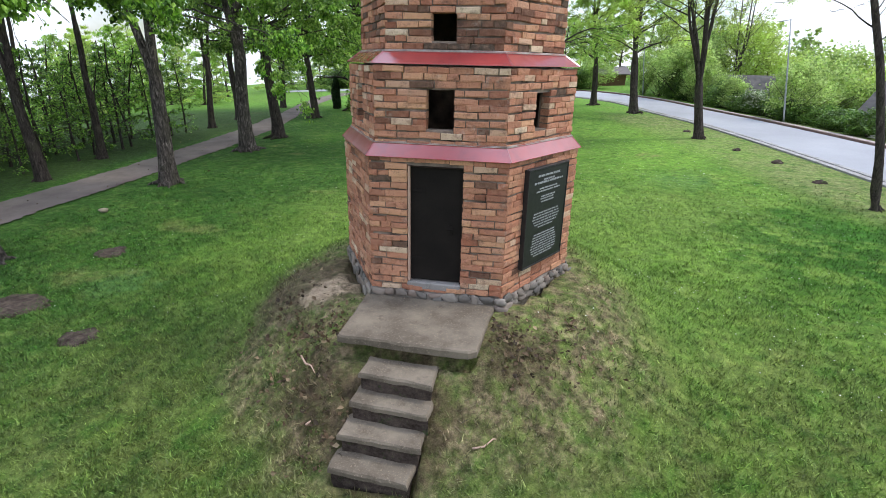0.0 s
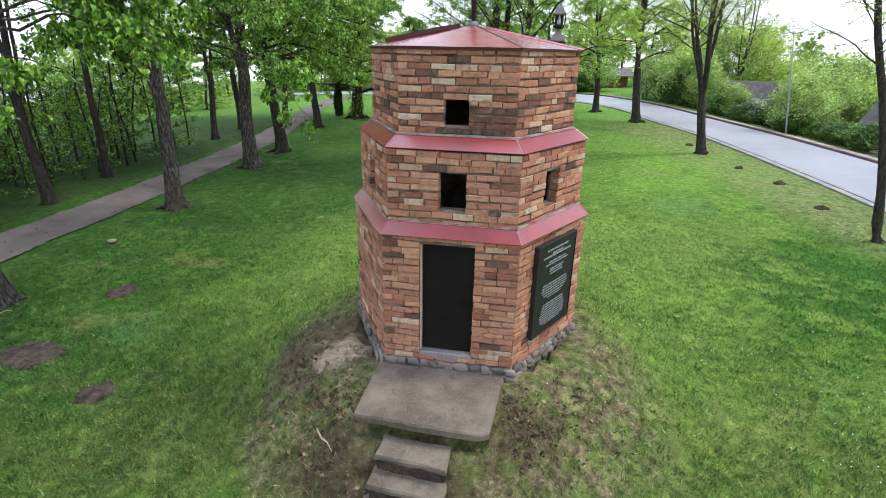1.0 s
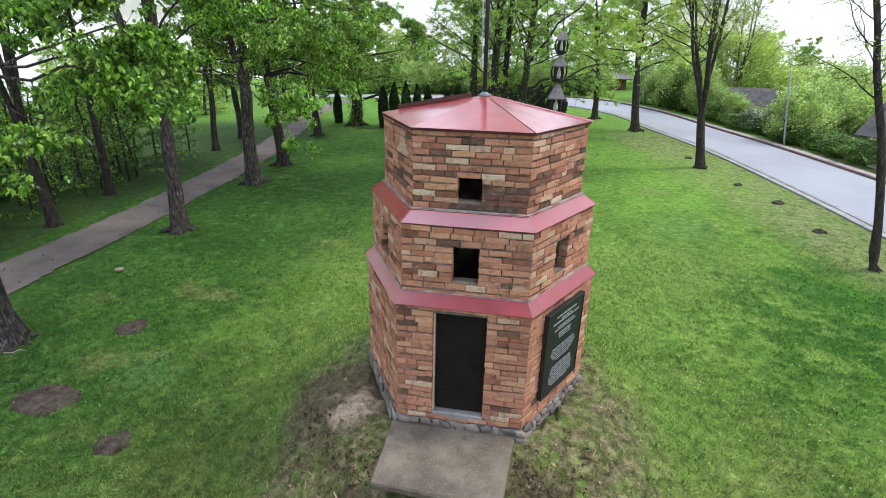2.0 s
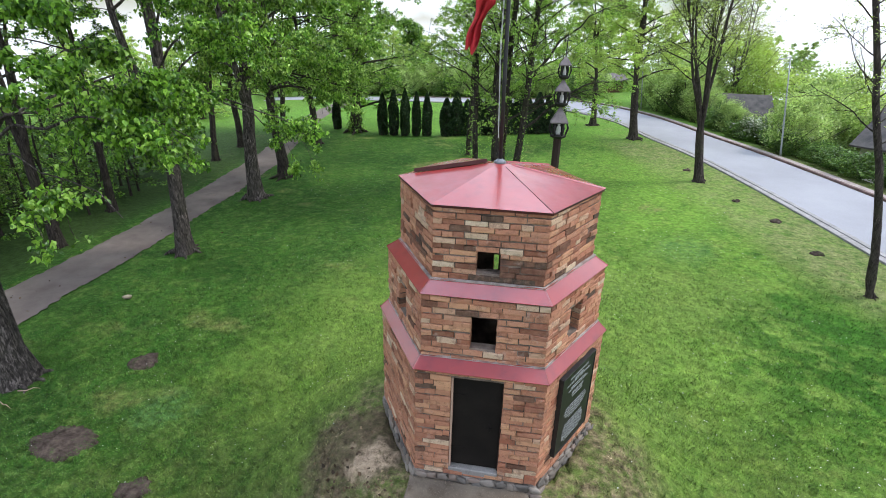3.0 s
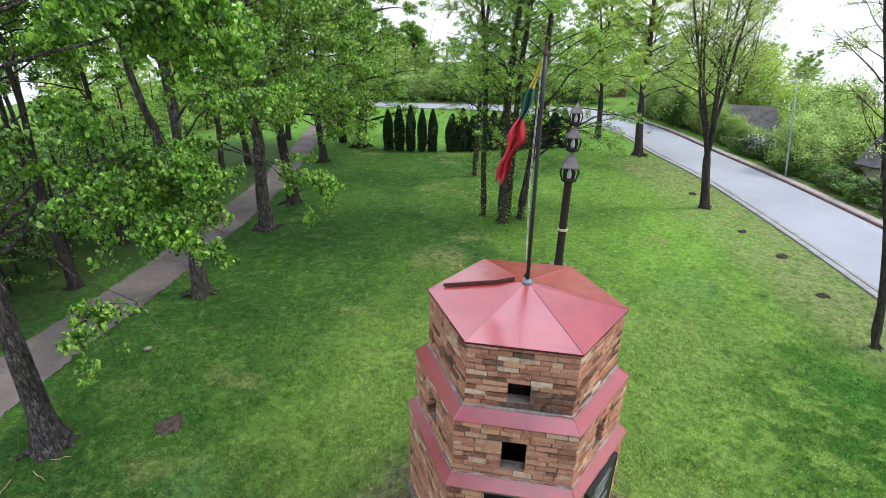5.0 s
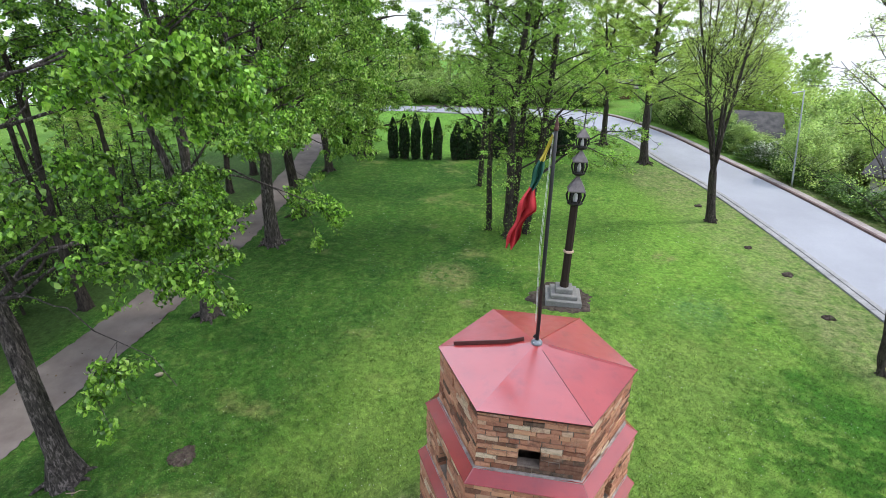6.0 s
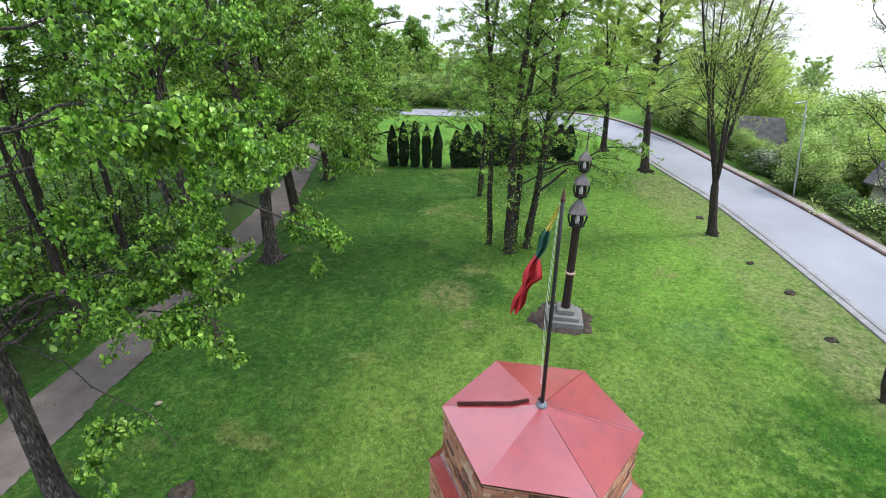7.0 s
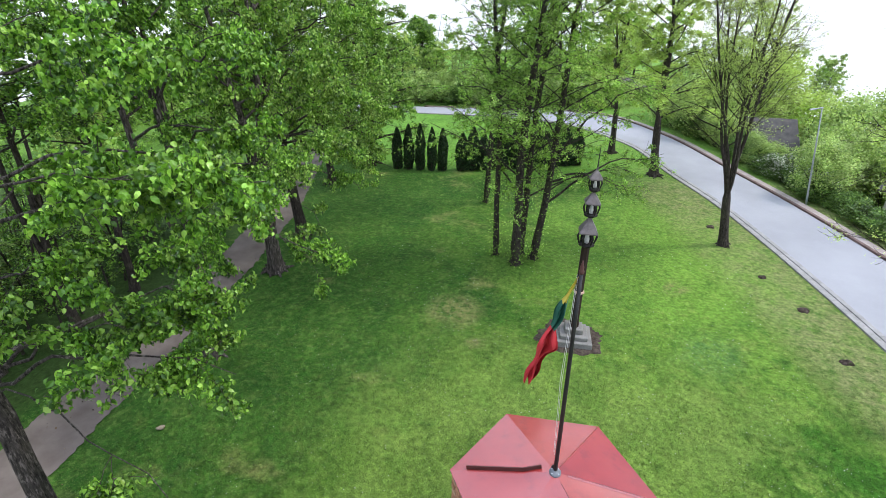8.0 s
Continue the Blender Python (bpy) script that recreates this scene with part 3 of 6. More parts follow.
def brick_mesh(name, seed, mat, chamfer=0.12, jitter=0.05):
    """A unit brick: width along x, height along z, its face towards -y, with worn arrises. 18 triangles."""
    rng = random.Random(seed)
    j = lambda s=jitter: rng.uniform(-s, s)  # noqa: E731
    cx, cz = 0.035, 0.12
    back = [(-0.5, 1, -0.5), (0.5, 1, -0.5), (0.5, 1, 0.5), (-0.5, 1, 0.5)]
    rim = [(x * (1 - 0.02 * rng.random()) + j(0.012), 0.06 + j(0.03), z * (1 - 0.06 * rng.random()) + j()) for x, _, z in back]
    face = [((0.5 - cx * rng.uniform(0.5, 1.6)) * (1 if x > 0 else -1), 0.05 * rng.random(), (0.5 - cz * rng.uniform(0.4, 1.9)) * (1 if z > 0 else -1) + j()) for x, _, z in back]
    verts = back + rim + face
    polys = []
    for k in range(4):
        n = (k + 1) % 4
        polys += [(4 + k, 4 + n, n, k), (8 + k, 8 + n, 4 + n, 4 + k)]
    polys.append((8, 9, 10, 11))
    me = bpy.data.meshes.new(name)
    me.from_pydata(verts, [], polys)
    return finish(me, mat, False)


brick_kinds = [brick_mesh("brick", k, brick_mat) for k in range(10)]
burnt_kinds = [brick_mesh("brick", 20 + k, burnt_mat) for k in range(6)]


def kerb(line, up, width, high, mat, name, length=1.0, gap=0.012):
    pts = resample(line, length)
    base = bpy.data.meshes.new(name)
    bm = bmesh.new()
    add_box(bm, -0.5, 0.5, -0.5, 0.5, 0, 1)
    bmesh.ops.bevel(bm, geom=[e for e in bm.edges if all(v.co.z > 0.9 for v in e.verts)], offset=0.015, segments=1, affect="EDGES")
    bm.to_mesh(base)
    bm.free()
    finish(base, mat, False)
    for a, b in zip(pts, pts[1:]):
        mid, way = (a + b) / 2, b - a
        if mid.x < -10 or (b - a).length < 0.2:
            continue
        ob = part_me(name, base, road)
        za, zb = gz(a.x, a.y), gz(b.x, b.y)
        ob.matrix_world = Matrix.LocRotScale((mid.x, mid.y, (za + zb) / 2 - 0.1), Euler((0, -math.atan2(zb - za, way.length), math.atan2(way.y, way.x))), (way.length - gap, width, 0.1 + high))


# ---- the brick tower ----
TIERS = [("lower_wall", 1.622, 1.05, 2.70, 21), ("middle_wall", 1.515, 2.80, 3.665, 11), ("upper_wall", 1.325, 3.745, 4.725, 13)]
FACES = [-90, -30, 30, 90, 150, 210]
DOOR = (-0.345, 0.30, 1.165, 2.585)
OPENINGS = {("lower_wall", -90): DOOR, ("middle_wall", -90): (-0.145, 0.155, 3.0, 3.41), ("middle_wall", -30): (-0.19, 0.12, 2.985, 3.385),
            ("middle_wall", 210): (-0.2, 0.12, 2.98, 3.38), ("upper_wall", -90): (-0.135, 0.13, 3.93, 4.19), ("upper_wall", 90): (-0.04, 0.0, 4.0, 4.14),
            ("middle_wall", 90): (-0.02, 0.05, 2.9, 3.2)}
tower = empty("brick_tower", 0, 0, 0.98, "small three-tiered hexagonal old brick tower with red metal roof", "tower")


def face_pose(angle, apothem):
    """Local x along the face, -y outwards, z up; origin on the axis's foot at that face."""
    a = radians(angle)
    n = Vector((math.cos(a), math.sin(a), 0))
    u = Vector((-n.y, n.x, 0))
    m = Matrix.Identity(4)
    for r in range(3):
        m[r][0], m[r][1], m[r][2], m[r][3] = u[r], -n[r], (0, 0, 1)[r], n[r] * apothem
    return m


def keep_world(ob, parent):
    ob.parent = parent
    ob.matrix_parent_inverse = parent.matrix_world.inverted()


bpy.context.view_layer.update()
loose_bricks = []
for tier, R, z0, z1, courses in TIERS:
    ap, side = R * math.cos(math.pi / 6), R
    bm = bmesh.new()
    deep, back = 0.13, ap - 0.024
    half_out, half_in = back * math.tan(math.pi / 6), (back - deep) * math.tan(math.pi / 6)
    for ang in FACES:
        m = face_pose(ang, back)
        hole = OPENINGS.get((tier, ang))
        xs, zs = [None, None], [z0 - 0.1, z1 - 0.006]
        if hole:
            xs = [None, hole[0] - 0.012, hole[1] + 0.012, None]
            zs = [zs[0], max(hole[2] - 0.01, zs[0] + 0.01), hole[3] + 0.01, zs[1]]

        def corner(k, z, inner):
            half = half_in if inner else half_out
            x = -half if k == 0 else half if k == len(xs) - 1 else xs[k]
            return bm.verts.new(m @ Vector((x, deep if inner else 0.0, z)))

        for k in range(len(xs) - 1):
            for q in range(len(zs) - 1):
                if hole and k == 1 and q == 1:
                    ring = [(1, zs[1]), (2, zs[1]), (2, zs[2]), (1, zs[2])]
                    for (ka, za), (kb, zb) in zip(ring, ring[1:] + ring[:1]):
                        bm.faces.new((corner(ka, za, False), corner(kb, zb, False), corner(kb, zb, True), corner(ka, za, True)))
                    continue
                for inner in (False, True):
                    bm.faces.new([corner(kk, zz, inner) for kk, zz in ((k, zs[q]), (k + 1, zs[q]), (k + 1, zs[q + 1]), (k, zs[q + 1]))])
            for z in (zs[0], zs[-1]):
                bm.faces.new((corner(k, z, False), corner(k + 1, z, False), corner(k + 1, z, True), corner(k, z, True)))
    bmesh.ops.remove_doubles(bm, verts=bm.verts, dist=0.0005)
    bmesh.ops.recalc_face_normals(bm, faces=bm.faces)
    wall = part(tier, bm, mortar_mat, None, "grey lime mortar between old bricks")
    wall.parent = tower
    wall.matrix_parent_inverse = Matrix.Translation((0, 0, -0.98))
    h = (z1 - z0) / courses
    rng = random.Random(len(tier))
    many_v, many_f = [], []
    sag = 0.009
    for ang in FACES:
        m = face_pose(ang, ap)
        hole = OPENINGS.get((tier, ang))
        single = ang in (-90, -30, 210)
        for c in range(courses):
            zc = z0 + (c + 0.5) * h
            runs = [(-side / 2, side / 2)]
            if hole and hole[2] - h * 0.45 < zc < hole[3] + h * 0.45:
                runs = [(-side / 2, hole[0]), (hole[1], side / 2)]
            for ra, rb in runs:
                x = ra
                first = rng.choice((0.27, 0.2)) if (c + (ra > 0)) % 2 else rng.choice((0.135, 0.11))
                while x < rb - 0.03:
                    w = first if x == ra else rng.choice((0.255, 0.265, 0.27, 0.245, 0.28, 0.13))
                    first = 0.265
                    if rb - (x + w) < 0.09:
                        w = rb - x
                    size = (w - 0.004 - rng.uniform(0, 0.009), 0.12, h - 0.004 - rng.uniform(0, 0.012))
                    place = m @ Matrix.Translation((x + w / 2 + rng.uniform(-0.003, 0.003), rng.uniform(-0.011, 0.007), zc + sag * math.sin(x * 2.1 + c * 1.7) + rng.uniform(-0.004, 0.004)))
                    place = place @ Matrix.Rotation(rng.uniform(-0.034, 0.034), 4, "Y") @ Matrix.Rotation(rng.uniform(-0.025, 0.025), 4, "Z")
                    kind = brick_kinds[rng.randrange(10)]
                    # fired black round the small upper window
                    if single and rng.random() < (0.5 if tier == "upper_wall" and c < 7 and abs(x + w / 2) < 0.62 else 0.07):
                        kind = burnt_kinds[rng.randrange(6)]
                    if single:
                        loose_bricks.append((kind, place @ Matrix.Diagonal((*size, 1)), wall))
                    else:
                        base = len(many_v)
                        full = place @ Matrix.Diagonal((*size, 1))
                        many_v += [tuple(full @ v.co) for v in kind.vertices]
                        many_f += [tuple(base + i for i in p.vertices) for p in kind.polygons]
                    x += w
    rest = part_me("brickwork", mesh_np("brickwork", many_v, many_f, brick_many_mat), wall)
    rest.matrix_parent_inverse = Matrix.Translation((0, 0, 0))
    tagged(rest, "worn old red brickwork", kind="stuff")

# stone footing and its fieldstones
bm = bmesh.new()
add_ring(bm, [(1.66, 0.55), (1.655, 0.99), (1.635, 1.03), (1.60, 1.045)], 6, 0.0)
footing = part("stone_footing", bm, footing_mat, None, "rough mortared fieldstone footing")
footing.parent = tower
footing.matrix_parent_inverse = Matrix.Translation((0, 0, -0.98))
stone_kinds = []
for k in range(5):
    rng = random.Random(90 + k)
    bm = bmesh.new()
    bmesh.ops.create_icosphere(bm, subdivisions=2, radius=0.5)
    for v in bm.verts:
        v.co = Vector((math.copysign(abs(v.co.x) ** 0.7, v.co.x), v.co.y, math.copysign(abs(v.co.z) ** 0.7, v.co.z))) * (0.85 + 0.5 * noise.noise(v.co * 2.6 + Vector((k * 7.0, 0, 0))))
    me = bpy.data.meshes.new("fieldstone")
    bm.to_mesh(me)
    bm.free()
    stone_kinds.append(finish(me, stone_mat, True))
rng = random.Random(5)
for ang in (-90, -30, 210, 30):
    m = face_pose(ang, 1.66 * math.cos(math.pi / 6) - 0.008)
    for row, zc in ((0, 0.925), (1, 1.01)):
        x = -0.82 + 0.05 * row
        while x < 0.78:
            w = rng.uniform(0.08, 0.2)
            ob = part_me("fieldstone", stone_kinds[rng.randrange(5)], footing)
            ob.matrix_world = m @ Matrix.Translation((x + w / 2, -0.004 + rng.uniform(-0.02, 0.014), zc + rng.uniform(-0.02, 0.02))) @ Matrix.Rotation(rng.uniform(-0.35, 0.35), 4, "Y") @ Matrix.Diagonal((w * 1.0, 0.07, rng.uniform(0.07, 0.115), 1))
            x += w + 0.004


def at_tower(ob, parent=tower):
    ob.parent = parent
    ob.matrix_parent_inverse = Matrix.Translation((0, 0, -0.98)) if parent is tower else Matrix.Identity(4)
    return ob


def skirt(name, r_in, z_in, r_out, z_out, label):
    bm = bmesh.new()
    sec = [(r_in - 0.02, z_in - 0.03), (r_out - 0.01, z_out - 0.004), (r_out, z_out - 0.004), (r_out, z_out + 0.002), (r_in + 0.004, z_in), (r_in + 0.004, z_in + 0.018), (r_in - 0.02, z_in + 0.018)]
    rows = add_ring(bm, sec, 6, 0.0, False)
    for i in range(6):
        j = (i + 1) % 6
        bm.faces.new((rows[-1][i], rows[-1][j], rows[0][j], rows[0][i]))
    bmesh.ops.recalc_face_normals(bm, faces=bm.faces)
    bmesh.ops.bevel(bm, geom=[e for e in bm.edges if abs((e.verts[0].co - e.verts[1].co).z) > 0.05], offset=0.004, segments=1, affect="EDGES")
    ob = at_tower(part(name, bm, paint_mat, None, label))
    bm = bmesh.new()
    rows = []
    for k, (r, z) in enumerate(((r_in - 0.03, z_in + 0.012), (r_in + 0.01, z_in + 0.006), (r_in + 0.002, z_in + 0.018), (r_in - 0.03, z_in + 0.028))):
        rows.append([])
        for i in range(60):
            p = Vector((math.cos(radians(60 * (i // 10))), math.sin(radians(60 * (i // 10))), 0)).lerp(Vector((math.cos(radians(60 * (i // 10 + 1))), math.sin(radians(60 * (i // 10 + 1))), 0)), i % 10 / 10) * r
            rows[-1].append(bm.verts.new((p.x, p.y, z + (0.012 * noise.noise((p.x * 4, p.y * 4, z * 3)) if k == 2 else 0.0))))
    for a, b in zip(rows, rows[1:]):
        for i in range(60):
            j = (i + 1) % 60
            bm.faces.new((a[i], a[j], b[j], b[i]))
    fillet = part("mortar_fillet", bm, fillet_mat, None, "pale mortar line above the metal")
    fillet.parent = ob
    for i in range(6):
        a = radians(60 * i)
        p, q = Vector((math.cos(a) * r_in, math.sin(a) * r_in, z_in)), Vector((math.cos(a) * r_out, math.sin(a) * r_out, z_out))
        bm = bmesh.new()
        side = Vector((-math.sin(a), math.cos(a), 0)) * 0.011
        up = Vector((0, 0, 0.011))
        vs = [bm.verts.new(v) for v in (p - side, q - side, q + side, p + side, p + up, q + up)]
        for f in ((0, 1, 5, 4), (2, 3, 4, 5), (1, 2, 5), (3, 0, 4)):
            bm.faces.new([vs[k] for k in f])
        seam = part("corner_seam", bm, paint_mat, None)
        seam.parent = ob


skirt("lower_skirt_roof", 1.523, 2.822, 1.655, 2.688, "sloping red painted sheet-metal skirt")
skirt("middle_skirt_roof", 1.352, 3.802, 1.534, 3.683, "sloping red painted sheet-metal skirt")

# top roof: six sheets, drip edge, seams, hatch
APEX = Vector((0, 0, 5.0))
EAVE_R, EAVE_Z = 1.352, 4.735
eave = [Vector((EAVE_R * math.cos(radians(60 * i)), EAVE_R * math.sin(radians(60 * i)), EAVE_Z)) for i in range(6)]
roof = at_tower(part("roof", bmesh.new(), paint_mat, None, "low hexagonal red painted metal roof"))
for i in range(6):
    a, b = eave[i], eave[(i + 1) % 6]
    bm = bmesh.new()
    N = 8
    grid = []
    for r in range(N + 1):
        row = []
        for c in range(r + 1):
            p = APEX.lerp(a.lerp(b, c / r if r else 0), r / N)
            edge = min(c, r - c, N - r) if 0 < r else 0
            p.z += 0.006 * noise.noise(p * 2.3) * (1 if edge else 0) - 0.004 * (1 if edge else 0)
            row.append(bm.verts.new(p))
        grid.append(row)
    for r in range(N):
        for c in range(r + 1):
            bm.faces.new((grid[r][c], grid[r + 1][c], grid[r + 1][c + 1]))
            if c < r:
                bm.faces.new((grid[r][c], grid[r + 1][c + 1], grid[r][c + 1]))
    sheet = part("roof_sheet", bm, paint_mat, None, "", True)
    sheet.parent = roof
bm = bmesh.new()
rows = add_ring(bm, [(EAVE_R - 0.1, EAVE_Z - 0.014), (EAVE_R - 0.006, EAVE_Z - 0.03), (EAVE_R - 0.001, EAVE_Z - 0.005), (EAVE_R - 0.02, EAVE_Z - 0.005)], 6, 0.0, False)
drip = part("drip_edge", bm, edge_mat, None, "dark red drip edge")
drip.parent = roof


def ridge(i, w, t0, t1, name, mat):
    a = APEX.lerp(eave[i], t0)
    b = APEX.lerp(eave[i], t1)
    s = (b - a).normalized().cross(Vector((0, 0, 1))).normalized() * w
    up = Vector((0, 0, min(0.018, 2.2 * w)))
    bm = bmesh.new()
    vs = [bm.verts.new(v) for v in (a - s, b - s, b + s, a + s, a + up, b + up)]
    for f in ((0, 1, 5, 4), (2, 3, 4, 5), (1, 2, 5), (3, 0, 4)):
        bm.faces.new([vs[k] for k in f])
    ob = part(name, bm, mat, None)
    ob.parent = roof


ridge(0, 0.022, 0.12, 1.0, "hip_cap", paint_mat)
ridge(5, 0.003, 0.12, 1.0, "hip_seam", edge_mat)
ridge(1, 0.008, 0.1, 1.0, "hip_seam", paint_mat)
rv_bm = bmesh.new()
for k in range(26):
    p = APEX.lerp(eave[0], 0.16 + k * 0.032) + Vector((0, 0, 0.017))
    bmesh.ops.create_icosphere(rv_bm, subdivisions=1, radius=0.007, matrix=Matrix.Translation(p))
rv = part("rivet_row", rv_bm, edge_mat, None, "row of small dark rivets")
rv.parent = roof
tagged(rv, "row of small dark rivets", kind="stuff")
# raised hatch lid on the sheet beside the left hip
A, B = eave[3], eave[2]
mid_n = (A - APEX).cross(B - APEX).normalized()
if mid_n.z < 0:
    mid_n = -mid_n
outline = [(0.84, 0.03), (0.30, 0.03), (0.16, 0.36), (0.70, 0.86), (0.88, 0.5)]
bm = bmesh.new()
low, top = [], []
for r, s in outline:
    p = APEX.lerp(A.lerp(B, s), r)
    low.append(bm.verts.new(p + mid_n * 0.006))
    top.append(bm.verts.new(p + mid_n * 0.05))
bm.faces.new(top)
bm.faces.new(list(reversed(low)))
for k in range(5):
    n = (k + 1) % 5
    bm.faces.new((low[k], low[n], top[n], top[k]))
bmesh.ops.recalc_face_normals(bm, faces=bm.faces)
hatch = part("roof_hatch", bm, paint_mat, None, "raised red roof hatch lid")
hatch.parent = roof
for k in (0, 1):
    p, q = (APEX.lerp(A.lerp(B, s), r) for r, s in (outline[k], outline[k + 1]))
    along = (q - p).normalized()
    out = along.cross(mid_n).normalized()
    if out.y > 0:
        out = -out
    bm = bmesh.new()
    vs = []
    for e in (p - along * 0.01, q + along * 0.01):
        for o, u in ((0.002, 0.008), (0.02, 0.008), (0.02, 0.058), (0.002, 0.058)):
            vs.append(bm.verts.new(e + out * o + mid_n * u))
    for f in ((0, 1, 5, 4), (1, 2, 6, 5), (2, 3, 7, 6), (3, 0, 4, 7), (3, 2, 1, 0), (4, 5, 6, 7)):
        bm.faces.new([vs[i] for i in f])
    bmesh.ops.recalc_face_normals(bm, faces=bm.faces)
    lip = part("hatch_lip", bm, edge_mat, None, "dark brown-red hatch edge")
    lip.parent = hatch

# door
bm = bmesh.new()
DM = face_pose(-90, 1.622 * math.cos(math.pi / 6))
add_box(bm, DOOR[0] + 0.022, DOOR[1] - 0.012, 0.075, 0.115, DOOR[2] + 0.012, DOOR[3] - 0.012, DM, 0.004)
door = at_tower(part("door", bm, door_mat, None, "closed plain black sheet-metal door"))
for name, cell in (("door_frame", (DOOR[0], DOOR[0] + 0.022, 0.02, 0.12, DOOR[2], DOOR[3])), ("door_frame", (DOOR[1] - 0.012, DOOR[1], 0.05, 0.12, DOOR[2], DOOR[3])),
                   ("door_frame", (DOOR[0] + 0.022, DOOR[1] - 0.012, 0.05, 0.12, DOOR[3] - 0.012, DOOR[3]))):
    bm = bmesh.new()
    add_box(bm, *cell, DM)
    fr = part(name, bm, brown_wood_mat if cell[0] > -0.34 else pale_ring_mat, None)
    fr.parent = door
for zc in (1.45, 2.3):
    bm = bmesh.new()
    add_box(bm, DOOR[0] + 0.03, DOOR[0] + 0.2, 0.068, 0.076, zc - 0.02, zc + 0.02, DM, 0.002)
    hg = part("hinge", bm, door_mat, None)
    hg.parent = door
bm = bmesh.new()
add_box(bm, DOOR[1] - 0.16, DOOR[1] - 0.12, 0.062, 0.078, 1.78, 1.9, DM, 0.003)
add_box(bm, DOOR[1] - 0.19, DOOR[1] - 0.10, 0.045, 0.056, 1.845, 1.862, DM, 0.003)
hd = part("door_handle", bm, door_mat, None, "small black door handle")
hd.parent = door
bm = bmesh.new()
add_box(bm, DOOR[0] - 0.01, DOOR[1] + 0.01, -0.004, 0.13, 1.07, 1.163, DM, 0.012)
at_tower(part("door_sill", bm, sill_mat, None, "grey concrete door sill"))

# slab and steps
def slab_mesh(corners, top, thick, seed):
    rng = random.Random(seed)
    bm = bmesh.new()
    ring = []
    for k in range(len(corners)):
        a, b = Vector((*corners[k], 0)), Vector((*corners[(k + 1) % len(corners)], 0))
        n = max(1, int((b - a).length / 0.09))
        for i in range(n):
            p = a.lerp(b, i / n)
            ring.append(p + Vector((rng.uniform(-1, 1), rng.uniform(-1, 1), 0)) * (0.008 if i else 0.018))
    c = sum(ring, Vector()) / len(ring)
    rows = []
    for inset, z in ((0.0, top - thick), (0.0, top - 0.018), (0.018, top)):
        rows.append([bm.verts.new((*(p + (c - p).normalized() * inset).xy, z + (rng.uniform(-0.008, 0.003) if inset == 0 and z > top - 0.1 else 0))) for p in ring])
    for a, b in zip(rows, rows[1:]):
        for i in range(len(ring)):
            j = (i + 1) % len(ring)
            bm.faces.new((a[i], a[j], b[j], b[i]))
    bm.faces.new(rows[-1])
    bm.faces.new(list(reversed(rows[0])))
    return bm


porch = part("porch_slab", slab_mesh([(-0.86, -1.44), (-0.85, -2.50), (0.56, -2.56), (0.65, -2.48), (0.74, -1.44)], 0.965, 0.085, 3), concrete_mat)
tagged(porch, "worn brown-grey concrete slab before the tower door", "slab")
for k, (xa, xb, ya, yb, top) in enumerate([(-0.50, 0.275, -2.47, -2.80, 0.735), (-0.535, 0.28, -2.72, -3.01, 0.53), (-0.575, 0.245, -2.92, -3.24, 0.325), (-0.61, 0.2, -3.15, -3.47, 0.12)]):
    st = part("step", slab_mesh([(xa, ya), (xa, yb), (xb, yb - 0.06), (xb, ya - 0.05)], top, 0.06, 11 + k), concrete_mat)
    tagged(st, "worn concrete step set into the grassy bank", "step", "steps to the tower door")
    part("riser", slab_mesh([(xa + 0.02, ya), (xa + 0.02, yb + 0.02), (xb - 0.02, yb - 0.04), (xb - 0.02, ya - 0.05)], top - 0.055, 0.3, 31 + k), soil_mat, st, "dark earthy riser")

# plaque with its inscription
PM = face_pose(-30, 1.622 * math.cos(math.pi / 6))
P0, P1, Q0, Q1 = -0.46, 0.455, 1.345, 2.545
bm = bmesh.new()
add_box(bm, P0, P1, -0.055, -0.012, Q0, Q1, PM, 0.006)
plaque = tagged(part("memorial_plaque", bm, granite_mat), "black polished stone plaque with pale inscription on brick wall", "plaque")
for cell in ((P0 - 0.02, P0, Q0 - 0.02, Q1 + 0.02), (P1, P1 + 0.02, Q0 - 0.02, Q1 + 0.02), (P0, P1, Q0 - 0.02, Q0), (P0, P1, Q1, Q1 + 0.02)):
    bm = bmesh.new()
    add_box(bm, cell[0], cell[1], -0.062, 0.005, cell[2], cell[3], PM, 0.003)
    part("plaque_frame", bm, iron_mat, plaque)
rng = random.Random(21)
layout = [(0.93, 0.62, 0.03), (0.888, 0.3, 0.026), (0.862, 0.8, 0.03), (0.80, 0.5, 0.022), (0.772, 0.66, 0.022), (0.715, 0.4, 0.02), (0.69, 0.4, 0.02), (0.66, 0.36, 0.02)]
layout += [(0.545 - 0.03 * k, (0.7, 0.74, 0.78, 0.7, 0.62, 0.42)[k], 0.018) for k in range(6)]
layout += [(0.315 - 0.0285 * k, (0.62, 0.66, 0.7, 0.68, 0.74, 0.76, 0.72, 0.7, 0.56)[k], 0.017) for k in range(9)]
bm = bmesh.new()
for fz, w, hgt in layout:
    zc = Q0 + fz * (Q1 - Q0)
    half = w * 0.42
    x = -half
    while x < half - 0.02:
        ww = min(rng.uniform(0.035, 0.11), half - x)
        add_box(bm, x, x + ww, -0.0585, -0.0545, zc - hgt * 0.4, zc + hgt * 0.4, PM)
        x += ww + 0.016
tagged(part("inscription", bm, letter_mat, plaque), "pale lines of inscription", kind="stuff")

# flagpole with halyard and flag
pole = empty("flagpole", 0, 0, 5.0, "thin black flagpole standing on the roof peak", "flagpole")
